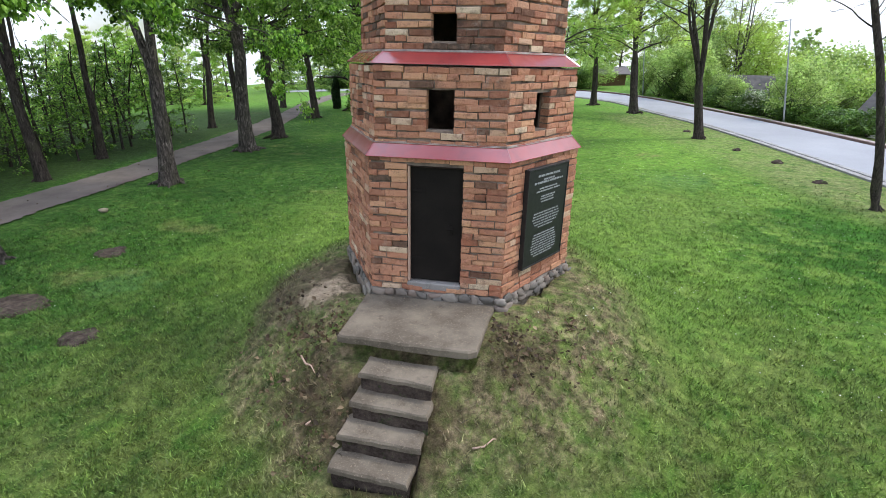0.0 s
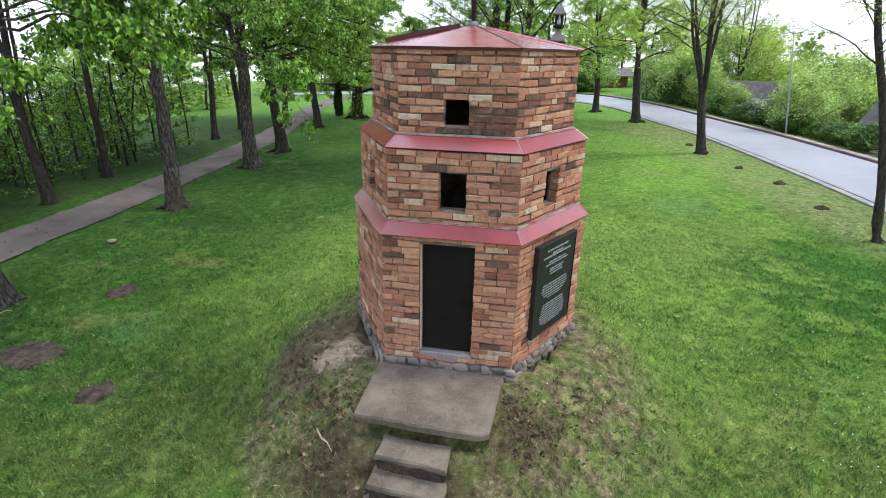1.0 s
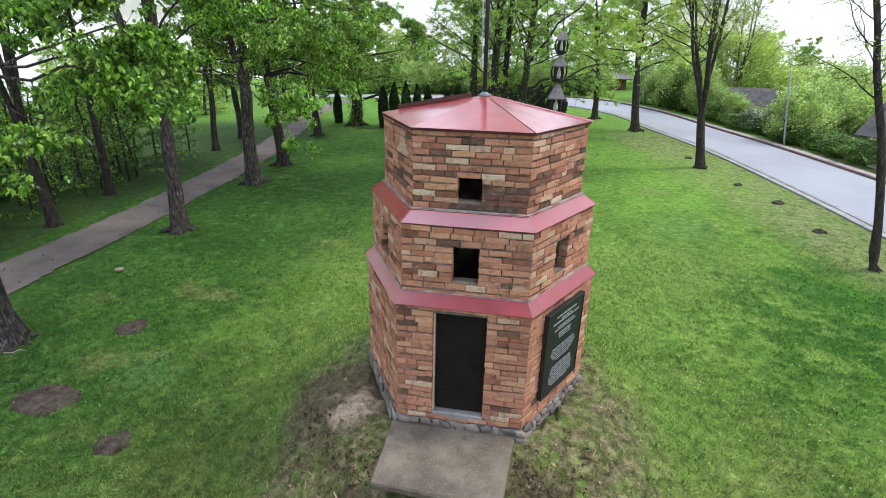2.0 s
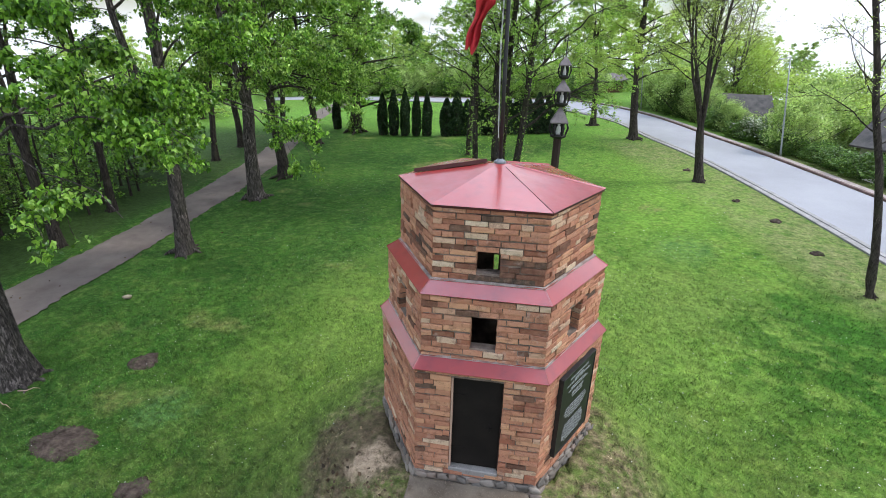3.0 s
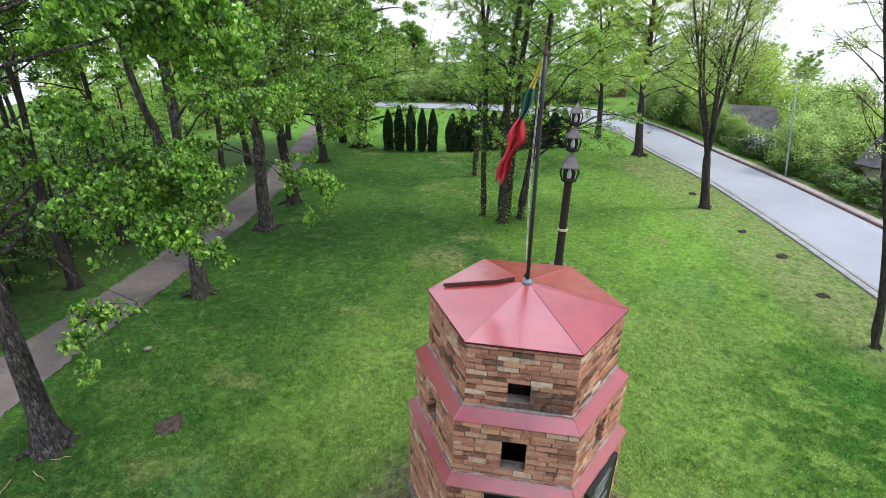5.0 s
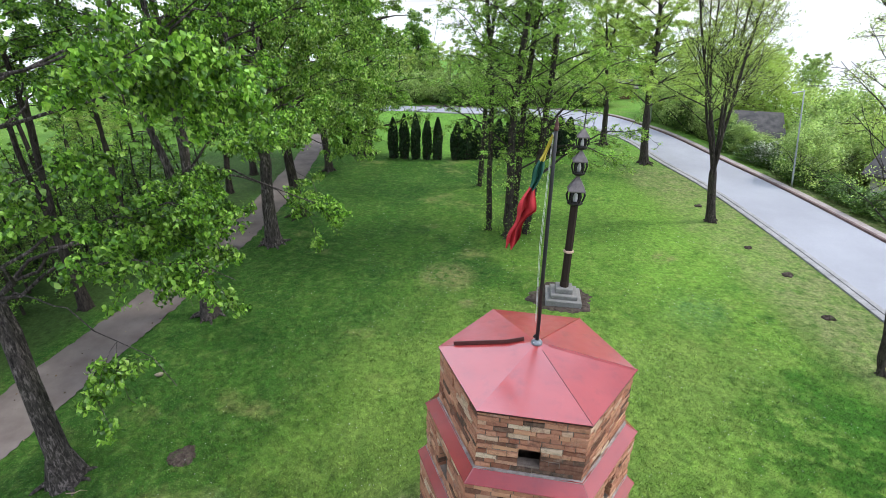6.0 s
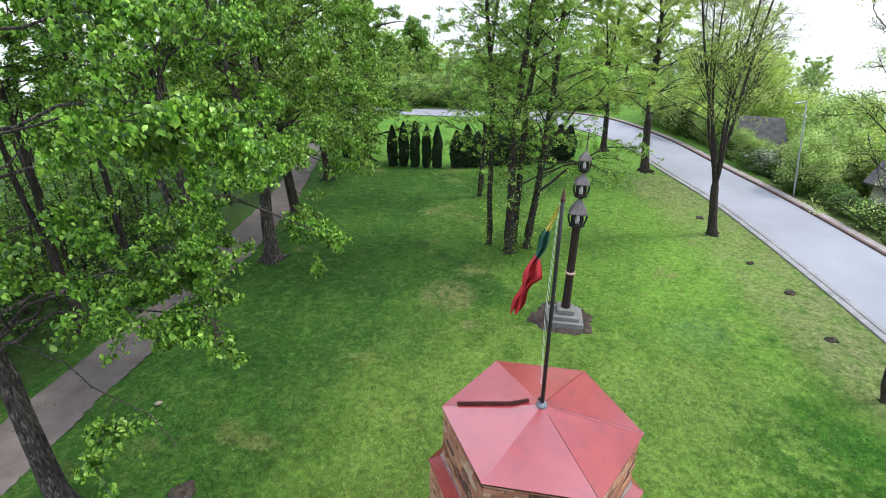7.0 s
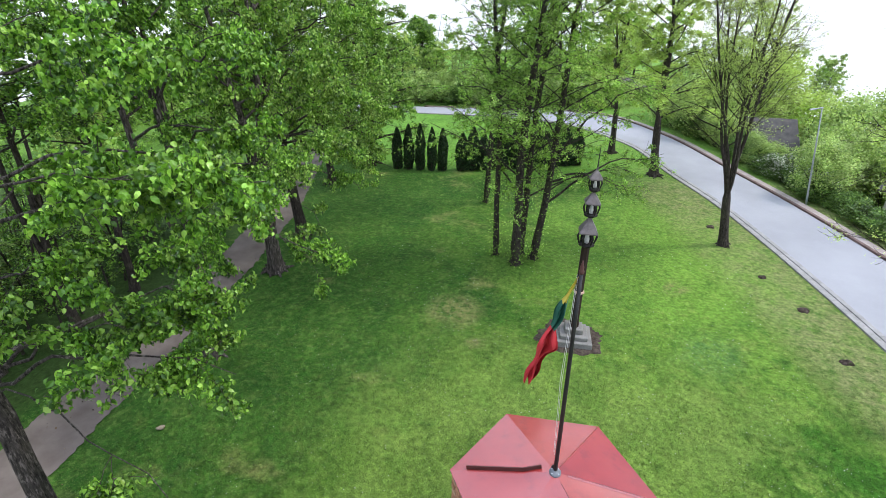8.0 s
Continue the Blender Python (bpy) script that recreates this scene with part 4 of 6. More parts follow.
pole.rotation_euler = (radians(-2.6), radians(-0.9), 0)
bm = bmesh.new()
add_ring(bm, [(0.026, -0.02), (0.025, 1.2), (0.023, 2.2), (0.021, 2.82)], 12)
part("pole_shaft", bm, iron_mat, pole, "", True)
bm = bmesh.new()
add_ring(bm, [(0.075, -0.03), (0.075, 0.01), (0.045, 0.018), (0.034, 0.04)], 16)
part("base_flange", bm, two_tone("zinc", (0.12, 0.135, 0.15), (0.2, 0.215, 0.23), 14, 0.5), pole, "grey metal flange", True)
for k in range(4):
    bm = bmesh.new()
    add_ring(bm, [(0.009, 0.008), (0.009, 0.018), (0.004, 0.021)], 6)
    bolt = part("bolt", bm, grey_metal_mat, pole)
    bolt.location = (0.06 * math.cos(radians(45 + 90 * k)), 0.06 * math.sin(radians(45 + 90 * k)), 0)
bm = bmesh.new()
add_ring(bm, [(0.021, 2.82), (0.03, 2.835), (0.03, 2.855), (0.02, 2.87), (0.023, 2.9), (0.012, 2.94), (0.003, 2.98)], 12)
part("finial", bm, two_tone("red_brown_finial", (0.06, 0.02, 0.015), (0.11, 0.04, 0.03), 10, 0.6), pole, "turned red-brown finial", True)
for x, y in ((-0.05, -0.012), (-0.062, 0.03)):
    bm = bmesh.new()
    add_ring(bm, [(0.0024, 0.3, x * 0.7, y), (0.0024, 1.4, x * 1.2, y), (0.0024, 2.8, x * 0.6, y)], 5)
    part("halyard", bm, white_mat, pole, "thin white rope")
bm = bmesh.new()
add_box(bm, -0.09, -0.03, -0.008, 0.008, 0.04, 0.09, Matrix.Rotation(0.5, 4, "Y"))
part("cleat", bm, iron_mat, pole)
flag = empty("flag", -0.075, 0.12, 7.78, "drooping yellow, green and red striped cloth flag", "flag")


def flag_mat(name, a, b):
    return two_tone(name, a, b, 6, 0.85, 90, 0.3, 0.003)


cloth = [("yellow_stripe", 0.0, 0.22, flag_mat("yellow_cloth", (0.50, 0.40, 0.04), (0.60, 0.5, 0.09))),
         ("green_stripe", 0.22, 0.46, flag_mat("green_cloth", (0.012, 0.085, 0.055), (0.02, 0.125, 0.08))),
         ("red_stripe", 0.46, 1.0, flag_mat("red_cloth", (0.42, 0.018, 0.028), (0.56, 0.04, 0.045)))]
FLAG_V, FLAG_X, FLAG_W = (0.0, 0.2, 0.46, 0.62, 0.68, 0.8, 1.0), (0.0, -0.085, -0.18, -0.22, -0.27, -0.31, -0.40), (0.03, 0.075, 0.105, 0.19, 0.145, 0.12, 0.115)
for name, v0, v1, mat in cloth:
    verts, polys = [], []
    nu, nv = 26, 34
    for j in range(nv + 1):
        v = v0 + (v1 - v0) * j / nv
        cx, wide = float(np.interp(v, FLAG_V, FLAG_X)), float(np.interp(v, FLAG_V, FLAG_W))
        for i in range(nu + 1):
            u = i / nu - 0.5
            fold = 0.05 * smooth01(v * 3) * math.sin(u * 13 + v * 4.0) + 0.03 * math.sin(u * 6 - v * 7) * smooth01(v * 4) - 0.06 * math.exp(-((v - 0.6) / 0.07) ** 2)
            swell = 0.02 * math.sin(v * 21 + u * 3) * smooth01(v * 3)
            verts.append((cx + u * wide + swell, fold + u * 0.05, -1.46 * v - 0.09 * u * v - 0.035 * math.sin(u * 10 + v * 6) * smooth01((v - 0.5) * 3)))
    for j in range(nv):
        for i in range(nu):
            q = j * (nu + 1) + i
            polys.append((q, q + 1, q + nu + 2, q + nu + 1))
    part_me(name, mesh_np(name, verts, polys, mat, True), flag)

# ---- roofed wooden pole shrine ----
SX, SY = 1.22, 9.55
shrine = empty("roofed_pole_shrine", SX, SY, gz(SX, SY), "dark brown carved wooden pole shrine with three small roofs", "shrine")
shrine.rotation_euler = (radians(-2.2), 0, 0)
bm = bmesh.new()
add_box(bm, -0.58, 0.58, -0.58, 0.58, -0.15, 0.16, None, 0.02)
part("lower_plinth", bm, plinth_mat, shrine, "pale concrete plinth")
bm = bmesh.new()
add_box(bm, -0.44, 0.44, -0.44, 0.44, 0.16, 0.3, None, 0.02)
part("middle_plinth", bm, plinth_mat, shrine, "pale concrete plinth")
bm = bmesh.new()
add_box(bm, -0.28, 0.28, -0.28, 0.28, 0.3, 0.47, None, 0.02)
part("upper_plinth", bm, plinth_mat, shrine, "pale concrete plinth")
bm = bmesh.new()
add_ring(bm, [(0.155, 0.47), (0.15, 0.62), (0.135, 0.66), (0.125, 3.36)], 8, math.pi / 8)
part("post", bm, brown_wood_mat, shrine)
bm = bmesh.new()
add_ring(bm, [(0.13, 1.68), (0.175, 1.7), (0.175, 1.745), (0.13, 1.77)], 8, math.pi / 8)
part("ring_moulding", bm, pale_ring_mat, shrine, "pale pinkish wooden ring")
for zb, ze, zp, rad in ((3.32, 3.79, 4.24, 0.285), (4.27, 4.70, 5.02, 0.235), (5.05, 5.42, 5.68, 0.19)):
    sc = rad / 0.3
    bm = bmesh.new()
    add_ring(bm, [(rad * 0.5, zb - 0.03), (rad * 0.84, zb + 0.02), (rad * 0.9, zb + 0.05), (rad * 0.86, zb + 0.075), (rad * 0.5, zb + 0.085)], 8, math.pi / 8)
    tier_ob = part("shrine_tier", bm, carved_mat, shrine)
    bm = bmesh.new()
    add_ring(bm, [(rad * 1.30, ze - 0.035), (rad * 1.34, ze - 0.01), (rad * 1.30, ze + 0.012), (rad * 0.78, ze + (zp - ze) * 0.46), (rad * 0.2, zp - 0.03), (rad * 0.15, zp + 0.06)], 4, math.pi / 4)
    part("tier_roof", bm, roof_brown_mat, tier_ob, "weathered grey-brown pyramid roof")
    # Panel added to darken the tier's inside, in place of its own shade.
    bm = bmesh.new()
    add_box(bm, -rad * 0.62, rad * 0.62, rad * 0.42, rad * 0.52, zb + 0.07, ze)
    part("shade_panel", bm, carved_mat, tier_ob, "dark panel added for the shade behind the figure")
    for k in range(6):
        a = 2 * math.pi * (k + 0.5) / 6 + math.pi / 2
        px, py = rad * 0.74 * math.cos(a), rad * 0.74 * math.sin(a)
        ox, oy = rad * 0.98 * math.cos(a), rad * 0.98 * math.sin(a)
        bm = bmesh.new()
        add_ring(bm, [(0.026 * sc, zb + 0.06, px, py), (0.033 * sc, zb + (ze - zb) * 0.35, (px + ox) / 2, (py + oy) / 2), (0.036 * sc, zb + (ze - zb) * 0.62, ox, oy), (0.028 * sc, zb + (ze - zb) * 0.85, (px + ox) / 2, (py + oy) / 2), (0.03 * sc, ze, px, py)], 7)
        part("carved_column", bm, carved_mat, tier_ob)
    bm = bmesh.new()
    hh = ze - zb - 0.1
    add_ring(bm, [(0.065 * sc, zb + 0.08), (0.08 * sc, zb + 0.08 + hh * 0.3), (0.058 * sc, zb + 0.08 + hh * 0.66), (0.03 * sc, zb + 0.08 + hh * 0.74), (0.045 * sc, zb + 0.08 + hh * 0.86), (0.012, zb + 0.08 + hh)], 10)
    part("statuette", bm, white_mat, tier_ob, "small plain white figure", True)
bm = bmesh.new()
add_ring(bm, [(0.02, 5.72), (0.014, 5.95), (0.01, 6.3)], 8)
add_box(bm, -0.11, 0.11, -0.008, 0.008, 6.08, 6.1)
part("iron_cross", bm, iron_mat, shrine, "thin iron cross finial")


def patch(name, x, y, rx, ry, high, seed, mat, label, category="soil", group=""):
    """An irregular low patch of earth lying on the ground."""
    rng = random.Random(seed)
    rings, sides = 8, 64
    verts = [(x, y, gz(x, y) + high)]
    for r in range(1, rings + 1):
        f = r / rings
        for k in range(sides):
            a = 2 * math.pi * k / sides
            wob = 1 + 0.34 * noise.noise((math.cos(a) * 1.6 + seed, math.sin(a) * 1.6, seed * 1.3)) + 0.22 * noise.noise((math.cos(a) * 7 + seed, math.sin(a) * 7, seed * 2.3)) * f
            px, py = x + math.cos(a) * rx * f * wob, y + math.sin(a) * ry * f * wob
            lump = (0.9 * high + 0.02) * noise.noise((px * 9, py * 9, seed)) * (1 - f)
            verts.append((px, py, gz(px, py) + high * (1 - f ** 1.6) + lump + 0.004 - 0.05 * (f > 0.99)))
    me = bpy.data.meshes.new(name)
    faces = [(0, 1 + k, 1 + (k + 1) % sides) for k in range(sides)]
    for r in range(rings - 1):
        for k in range(sides):
            a, b = 1 + r * sides + k, 1 + r * sides + (k + 1) % sides
            faces.append((a, a + sides, b + sides, b))
    me.from_pydata(verts, [], faces)
    ob = part_me(name, finish(me, mat, True))
    return tagged(ob, label, category, group)


patch("soil_patch", -7.42, 1.5, 0.34, 0.3, 0.02, 1, soil_mat, "round patch of bare dark soil in the lawn", "soil", "bare patches")
patch("soil_patch", -5.3, -1.5, 0.28, 0.26, 0.02, 2, soil_mat, "round patch of bare brown soil in the lawn", "soil", "bare patches")
patch("soil_patch", -7.25, -0.8, 0.55, 0.42, 0.02, 3, soil_mat, "wide patch of bare dark soil in the lawn", "soil", "bare patches")
for k, (mx, my, mr) in enumerate([(7.9, 18.95, 0.19), (8.62, 14.5, 0.15), (9.25, 12.35, 0.2), (9.36, 9.6, 0.19)]):
    patch("molehill", mx, my, mr, mr * 0.8, 0.08, 4 + k, soil_mat, "small dark molehill in the verge grass", "molehill", "molehills by the road")
patch("soil_patch", SX, SY, 1.15, 1.0, 0.03, 9, soil_mat, "bare soil round the shrine plinth", "soil", "bare patches")
pale_stone = stone_kinds[2].copy()
pale_stone.materials[0] = two_tone("pale_stone", (0.16, 0.13, 0.09), (0.42, 0.36, 0.25), 12, 0.9, 40, 0.8, 0.02)
rng = random.Random(8)
for x, y, s in ((-9.72, 3.85, 0.2),):
    ob = part_me("stone", pale_stone)
    ob.matrix_world = pose(x, y, gz(x, y) + 0.06, 0, 0, 40) @ Matrix.Diagonal((s, s * 0.7, s * 0.55, 1))
    tagged(ob, "pale rough stone lying in the grass", "stone")

for x, y, turn, length in ((-1.0, -3.05, 62, 0.6), (-1.35, -2.35, -50, 0.45), (0.72, -3.1, 30, 0.3), (-9.3, -0.1, -25, 0.5), (-9.2, 0.2, 15, 0.4), (-9.55, -0.35, -70, 0.45)):
    bm = bmesh.new()
    add_ring(bm, [(0.011, 0.0), (0.010, length * 0.4, 0.03, 0.0), (0.007, length * 0.75, 0.0, 0.02), (0.003, length, 0.05, 0.03)], 6)
    tw = part("dry_twig", bm, pale_ring_mat, None, "", True)
    tw.matrix_basis = pose(x, y, gz(x, y) + 0.03, 0, 0, turn) @ pose(0, 0, 0, 0, 80, 0)
    tagged(tw, "pale dry twig lying in the grass", "twig", "dry twigs")


# ---- trees and shrubs ----
def tubes(lines, sides_of, mat, name):
    """One mesh of tapered tubes along polylines of (points, radii)."""
    vs, fs, base = [], [], 0
    for pts, rad in lines:
        n, k = len(pts), sides_of(rad[0])
        tan = np.gradient(pts, axis=0)
        tan /= np.linalg.norm(tan, axis=1)[:, None] + 1e-9
        ref = np.where(np.abs(tan[:, 2:3]) > 0.9, np.array([[1.0, 0, 0]]), np.array([[0, 0, 1.0]]))
        s = np.cross(tan, ref)
        s /= np.linalg.norm(s, axis=1)[:, None] + 1e-9
        u = np.cross(s, tan)
        a = np.arange(k) * 2 * np.pi / k
        wave = np.ones((n, k))
        if k >= 24:
            g = np.random.default_rng(n + k).normal(size=(n, k)) * 0.35 + np.random.default_rng(k).normal(size=k)[None, :]
            wave = 1 + 0.085 * g
        ring = pts[:, None, :] + (rad[:, None] * wave)[:, :, None] * (np.cos(a)[None, :, None] * s[:, None, :] + np.sin(a)[None, :, None] * u[:, None, :])
        vs.append(ring.reshape(-1, 3))
        i, j = np.meshgrid(np.arange(n - 1), np.arange(k), indexing="ij")
        q = base + i * k + j
        r = base + i * k + (j + 1) % k
        fs.append(np.stack([q, r, r + k, q + k], -1).reshape(-1, 4))
        base += n * k
    return mesh_np(name, np.concatenate(vs), np.concatenate(fs), mat, True)


def leaf_mesh(rng, centres, size, mat, name, hang=0.5, jitter=0.4, flat=None, broad=False):
    """Folded leaves at the given places: kites, or broad heart-shaped blades that lie flat and droop."""
    n = len(centres)
    d = rng.normal(size=(n, 3))
    if flat is None:
        d[:, 2] = d[:, 2] * 0.6 - hang
        d /= np.linalg.norm(d, axis=1)[:, None]
        s = np.cross(d, rng.normal(size=(n, 3)))
    else:
        d[:, 2] = d[:, 2] * 0.35 - hang * 1.3
        d /= np.linalg.norm(d, axis=1)[:, None]
        s = np.cross(d, np.array([0, 0, 1.0]) + rng.normal(size=(n, 3)) * flat)
    s /= np.linalg.norm(s, axis=1)[:, None] + 1e-9
    up = np.cross(s, d)
    L = size * (1 + jitter * rng.uniform(-1, 1, n))[:, None]
    k = np.arange(n)[:, None]
    if not broad:
        w = 0.40 * s + 0.14 * up - 0.06 * d
        w2 = -0.40 * s + 0.14 * up - 0.06 * d
        v = np.stack([centres - d * L * 0.5, centres + w * L, centres + d * L * 0.55, centres + w2 * L], 1).reshape(-1, 3)
        f = np.concatenate([k * 4 + [0, 1, 2], k * 4 + [0, 2, 3]], 1).reshape(-1, 3)
        return mesh_np(name, v, f, mat)
    # ovate drooping blade: folded along its midrib, its tip bent down
    fold = rng.uniform(0.06, 0.24, n)[:, None]
    bend = rng.uniform(0.05, 0.3, n)[:, None]
    root, mid, tip = centres - d * L * 0.5, centres + up * (0.05 * L), centres + (d * 0.52 - up * bend) * L
    sides = [[centres + (s * sign * 0.33 + up * fold - d * 0.2) * L, centres + (s * sign * 0.29 + up * (fold - 0.3 * bend) + d * 0.18) * L] for sign in (1, -1)]
    v = np.stack([root, *sides[0], tip, mid, sides[1][1], sides[1][0]], 1).reshape(-1, 3)
    f = np.concatenate([k * 7 + [0, 1, 2, 4], k * 7 + [4, 2, 3, 3], k * 7 + [0, 4, 5, 6], k * 7 + [4, 3, 5, 5]], 1).reshape(-1, 4)
    me = bpy.data.meshes.new(name)
    quads, tris = f.reshape(-1, 4, 4)[:, [0, 2]].reshape(-1, 4), f.reshape(-1, 4, 4)[:, [1, 3], :3].reshape(-1, 3)
    loops = np.concatenate([quads.ravel(), tris.ravel()]).astype(np.int32)
    starts = np.concatenate([np.arange(len(quads)) * 4, len(quads) * 4 + np.arange(len(tris)) * 3]).astype(np.int32)
    me.vertices.add(len(v))
    me.vertices.foreach_set("co", v.astype(np.float32).ravel())
    me.loops.add(len(loops))
    me.loops.foreach_set("vertex_index", loops)
    me.polygons.add(len(starts))
    me.polygons.foreach_set("loop_start", starts)
    me.update(calc_edges=True)
    return finish(me, mat, False)


def limb(rng, p, d, length, r0, r1, n, up=0.0, wob=0.12):
    pts, d = [np.array(p, float)], np.array(d, float)
    for i in range(n):
        d = d + rng.normal(size=3) * wob + np.array([0, 0, up])
        d /= np.linalg.norm(d)
        pts.append(pts[-1] + d * length / n)
    return np.array(pts), np.linspace(r0, r1, n + 1)


def grow(seed, H, r0, crown_lo, spread, limbs, leaves, leaf, leaf_mat, bark_m=None, stems=1, fork=0.0, reach=(), droop=-0.05, lean=(0, 0), twigs=5, subs=6, rise=0.5, ivy=0, flare=1.7, stem_out=0.42, broad=False, fine=1.0, loose=1.0):
    """Trunk, limbs and leaves of one broadleaved tree, at the origin."""
    rng = np.random.default_rng(seed)
    lines, twig_lines = [], []
    trunks = []
    if stems == 1:
        pts, _ = limb(rng, (0, 0, -0.25), (lean[0], lean[1], 1), H, r0, 0.03, 16, 0.02, 0.035)
        z = np.linspace(0, 1, 17)
        rad = r0 * (1 - z) ** 0.75 + 0.02
        rad[0] *= flare
        rad[1] *= 1.0 + 0.12 * flare
        pts = np.insert(pts, 1, pts[0] + (pts[1] - pts[0]) * 0.28, axis=0)
        rad = np.insert(rad, 1, r0 * (1 + 0.32 * (flare - 1)))
        pts = np.insert(pts, 2, pts[0] + (pts[2] - pts[0]) * 0.55, axis=0)
        rad = np.insert(rad, 2, r0 * 1.04)
        lines.append((pts, rad))
        trunks.append((pts, rad))
    else:
        pts, _ = limb(rng, (0, 0, -0.25), (lean[0], lean[1], 1), fork + 0.25, r0, r0, 5, 0.02, 0.03)
        rad = np.array([r0 * flare, r0 * 1.15, r0, r0 * 0.95, r0 * 0.9, r0 * 0.35])
        lines.append((pts, rad))
        for k in range(stems):
            a = 2 * math.pi * (k + rng.uniform(-0.2, 0.2)) / stems
            out = stem_out if k else 0.05
            sp, _ = limb(rng, pts[-2] - (0, 0, 0.1), (math.cos(a) * out, math.sin(a) * out, 1), (H - fork) * rng.uniform(0.8, 1.0), 1, 1, 12, 0.09, 0.05)
            sr = r0 * (rng.uniform(0.5, 0.66) if stems < 4 else rng.uniform(0.34, 0.46)) * (1 - np.linspace(0, 1, 13)) ** 0.8 + 0.012
            lines.append((sp, sr))
            trunks.append((sp, sr))
    # root flare
    for k in range(8 if r0 > 0.17 else 5):
        a = 2 * math.pi * (k + rng.uniform(-0.35, 0.35)) / (8 if r0 > 0.17 else 5)
        far = rng.uniform(2.2, 3.9 if r0 > 0.17 else 2.2)
        rp = []
        for out, z in ((0.55, 1.3 * r0), (0.95, 0.5 * r0), (1.0 + 0.35 * (far - 1), 0.2 * r0), (1.0 + 0.7 * (far - 1), 0.04 * r0), (far, -0.5 * r0)):
            b = a + rng.uniform(-0.14, 0.14)
            rp.append((math.cos(b) * r0 * out, math.sin(b) * r0 * out, z))
        lines.append((np.array(rp), np.array([r0 * 0.48, r0 * 0.4, r0 * 0.3, r0 * 0.2, r0 * 0.1])))

    def dress(pts, rad, count, length, start=0.25, flat=0.5):
        for _ in range(count):
            i = int(rng.uniform(start, 1.0) * (len(pts) - 1))
            tan = pts[min(i + 1, len(pts) - 1)] - pts[i - 1]
            tan = tan / (np.linalg.norm(tan) + 1e-9)
            d = tan * 0.6 + rng.normal(size=3) * 0.55
            d[2] = d[2] * flat
            sp, sr = limb(rng, pts[i], d, length * rng.uniform(0.5, 1.15), max(rad[i] * 0.5 * fine, 0.007), 0.004, 5, droop, 0.16)
            lines.append((sp, sr))
            for _ in range(twigs):
                j = rng.integers(1, 6)
                d2 = rng.normal(size=3) * 0.6 + (sp[j] - sp[j - 1]) / (np.linalg.norm(sp[j] - sp[j - 1]) + 1e-9)
                d2[2] = d2[2] * 0.5 - 0.08
                tp, tr = limb(rng, sp[j], d2, length * rng.uniform(0.22, 0.5), 0.007, 0.003, 3, droop * 1.6, 0.15)
                lines.append((tp, tr))
                twig_lines.append(tp)

    for k in range(limbs):
        pts, rad = trunks[rng.integers(len(trunks))]
        f = crown_lo / H + (0.97 - crown_lo / H) * ((k + rng.uniform(0, 1)) / limbs) ** 0.9
        if stems > 1:
            f = (f * H - fork) / (H - fork)
        f = min(max(f, 0.06), 0.97)
        i = min(int(f * (len(pts) - 1)), len(pts) - 2)
        p = pts[i] + (pts[i + 1] - pts[i]) * (f * (len(pts) - 1) - i)
        a = k * 2.39996 + rng.uniform(-0.5, 0.5)
        L = spread * (1.05 - 0.72 * f ** 1.5) * rng.uniform(0.7, 1.15)
        lp, lr = limb(rng, p, (math.cos(a), math.sin(a), rise * (0.6 + 0.9 * f)), L, max(min(rad[i] * 0.5, 0.022 * L * fine), 0.010), 0.006, 8, droop, 0.10)
        lines.append((lp, lr))
        dress(lp, lr, subs, L * 0.36)
    for tx, ty, tz, from_z, *few in reach:
        pts, rad = trunks[0]
        i = int(np.argmin(np.abs(pts[:, 2] - from_z)))
        p, q = pts[i], np.array((tx, ty, tz))
        t = np.linspace(0, 1, 10)[:, None]
        lp = p + (q - p) * t + np.array([0, 0, 1.0]) * (np.sin(t * np.pi) * 0.55 + 0.0) + rng.normal(size=(10, 3)) * 0.07 * (t > 0)
        lr = np.linspace(0.02 if few and few[0] < 4 else 0.04 if broad else 0.055, 0.007, 10)
        lines.append((lp, lr))
        dress(lp, lr, few[0] if few else subs + 4, 0.95, 0.72, 0.25)
    centres = []
    if twig_lines and leaves:
        tw = np.array([t for t in twig_lines])
        m = max(leaves // 9, 1)
        idx = rng.integers(len(tw), size=m)
        seg = np.minimum(rng.integers(0, tw.shape[1], size=m), tw.shape[1] - 2)
        f = rng.uniform(0, 1, m)[:, None]
        knots = tw[idx, seg] * (1 - f) + tw[idx, seg + 1] * f
        pick = rng.integers(m, size=leaves)
        centres.append(knots[pick] + rng.normal(size=(leaves, 3)) * np.array([0.8, 0.8, 0.62]) * leaf * loose - np.array([0, 0, 0.3 * leaf]))
    if ivy:
        pts, rad = trunks[0]
        i = rng.integers(1, len(pts) - 4, size=ivy)
        f = rng.uniform(0, 1, ivy)[:, None]
        a = rng.uniform(0, 2 * np.pi, ivy)
        out = np.stack([np.cos(a), np.sin(a), np.zeros(ivy)], 1) * (rad[i] + np.abs(rng.normal(size=ivy)) * 0.16)[:, None]
        centres.append(pts[i] * (1 - f) + pts[i + 1] * f + out)
    wood = tubes(lines, lambda r: 26 if r > 0.17 else 14 if r > 0.1 else 7 if r > 0.03 else 4 if r > 0.009 else 3, bark_m or bark_mat, "trunk")
    crown = leaf_mesh(rng, np.concatenate(centres), leaf, leaf_mat, "crown", 0.85 if broad else 0.5, 0.4, 0.6 if broad else 0.45, broad) if centres else None
    return wood, crown


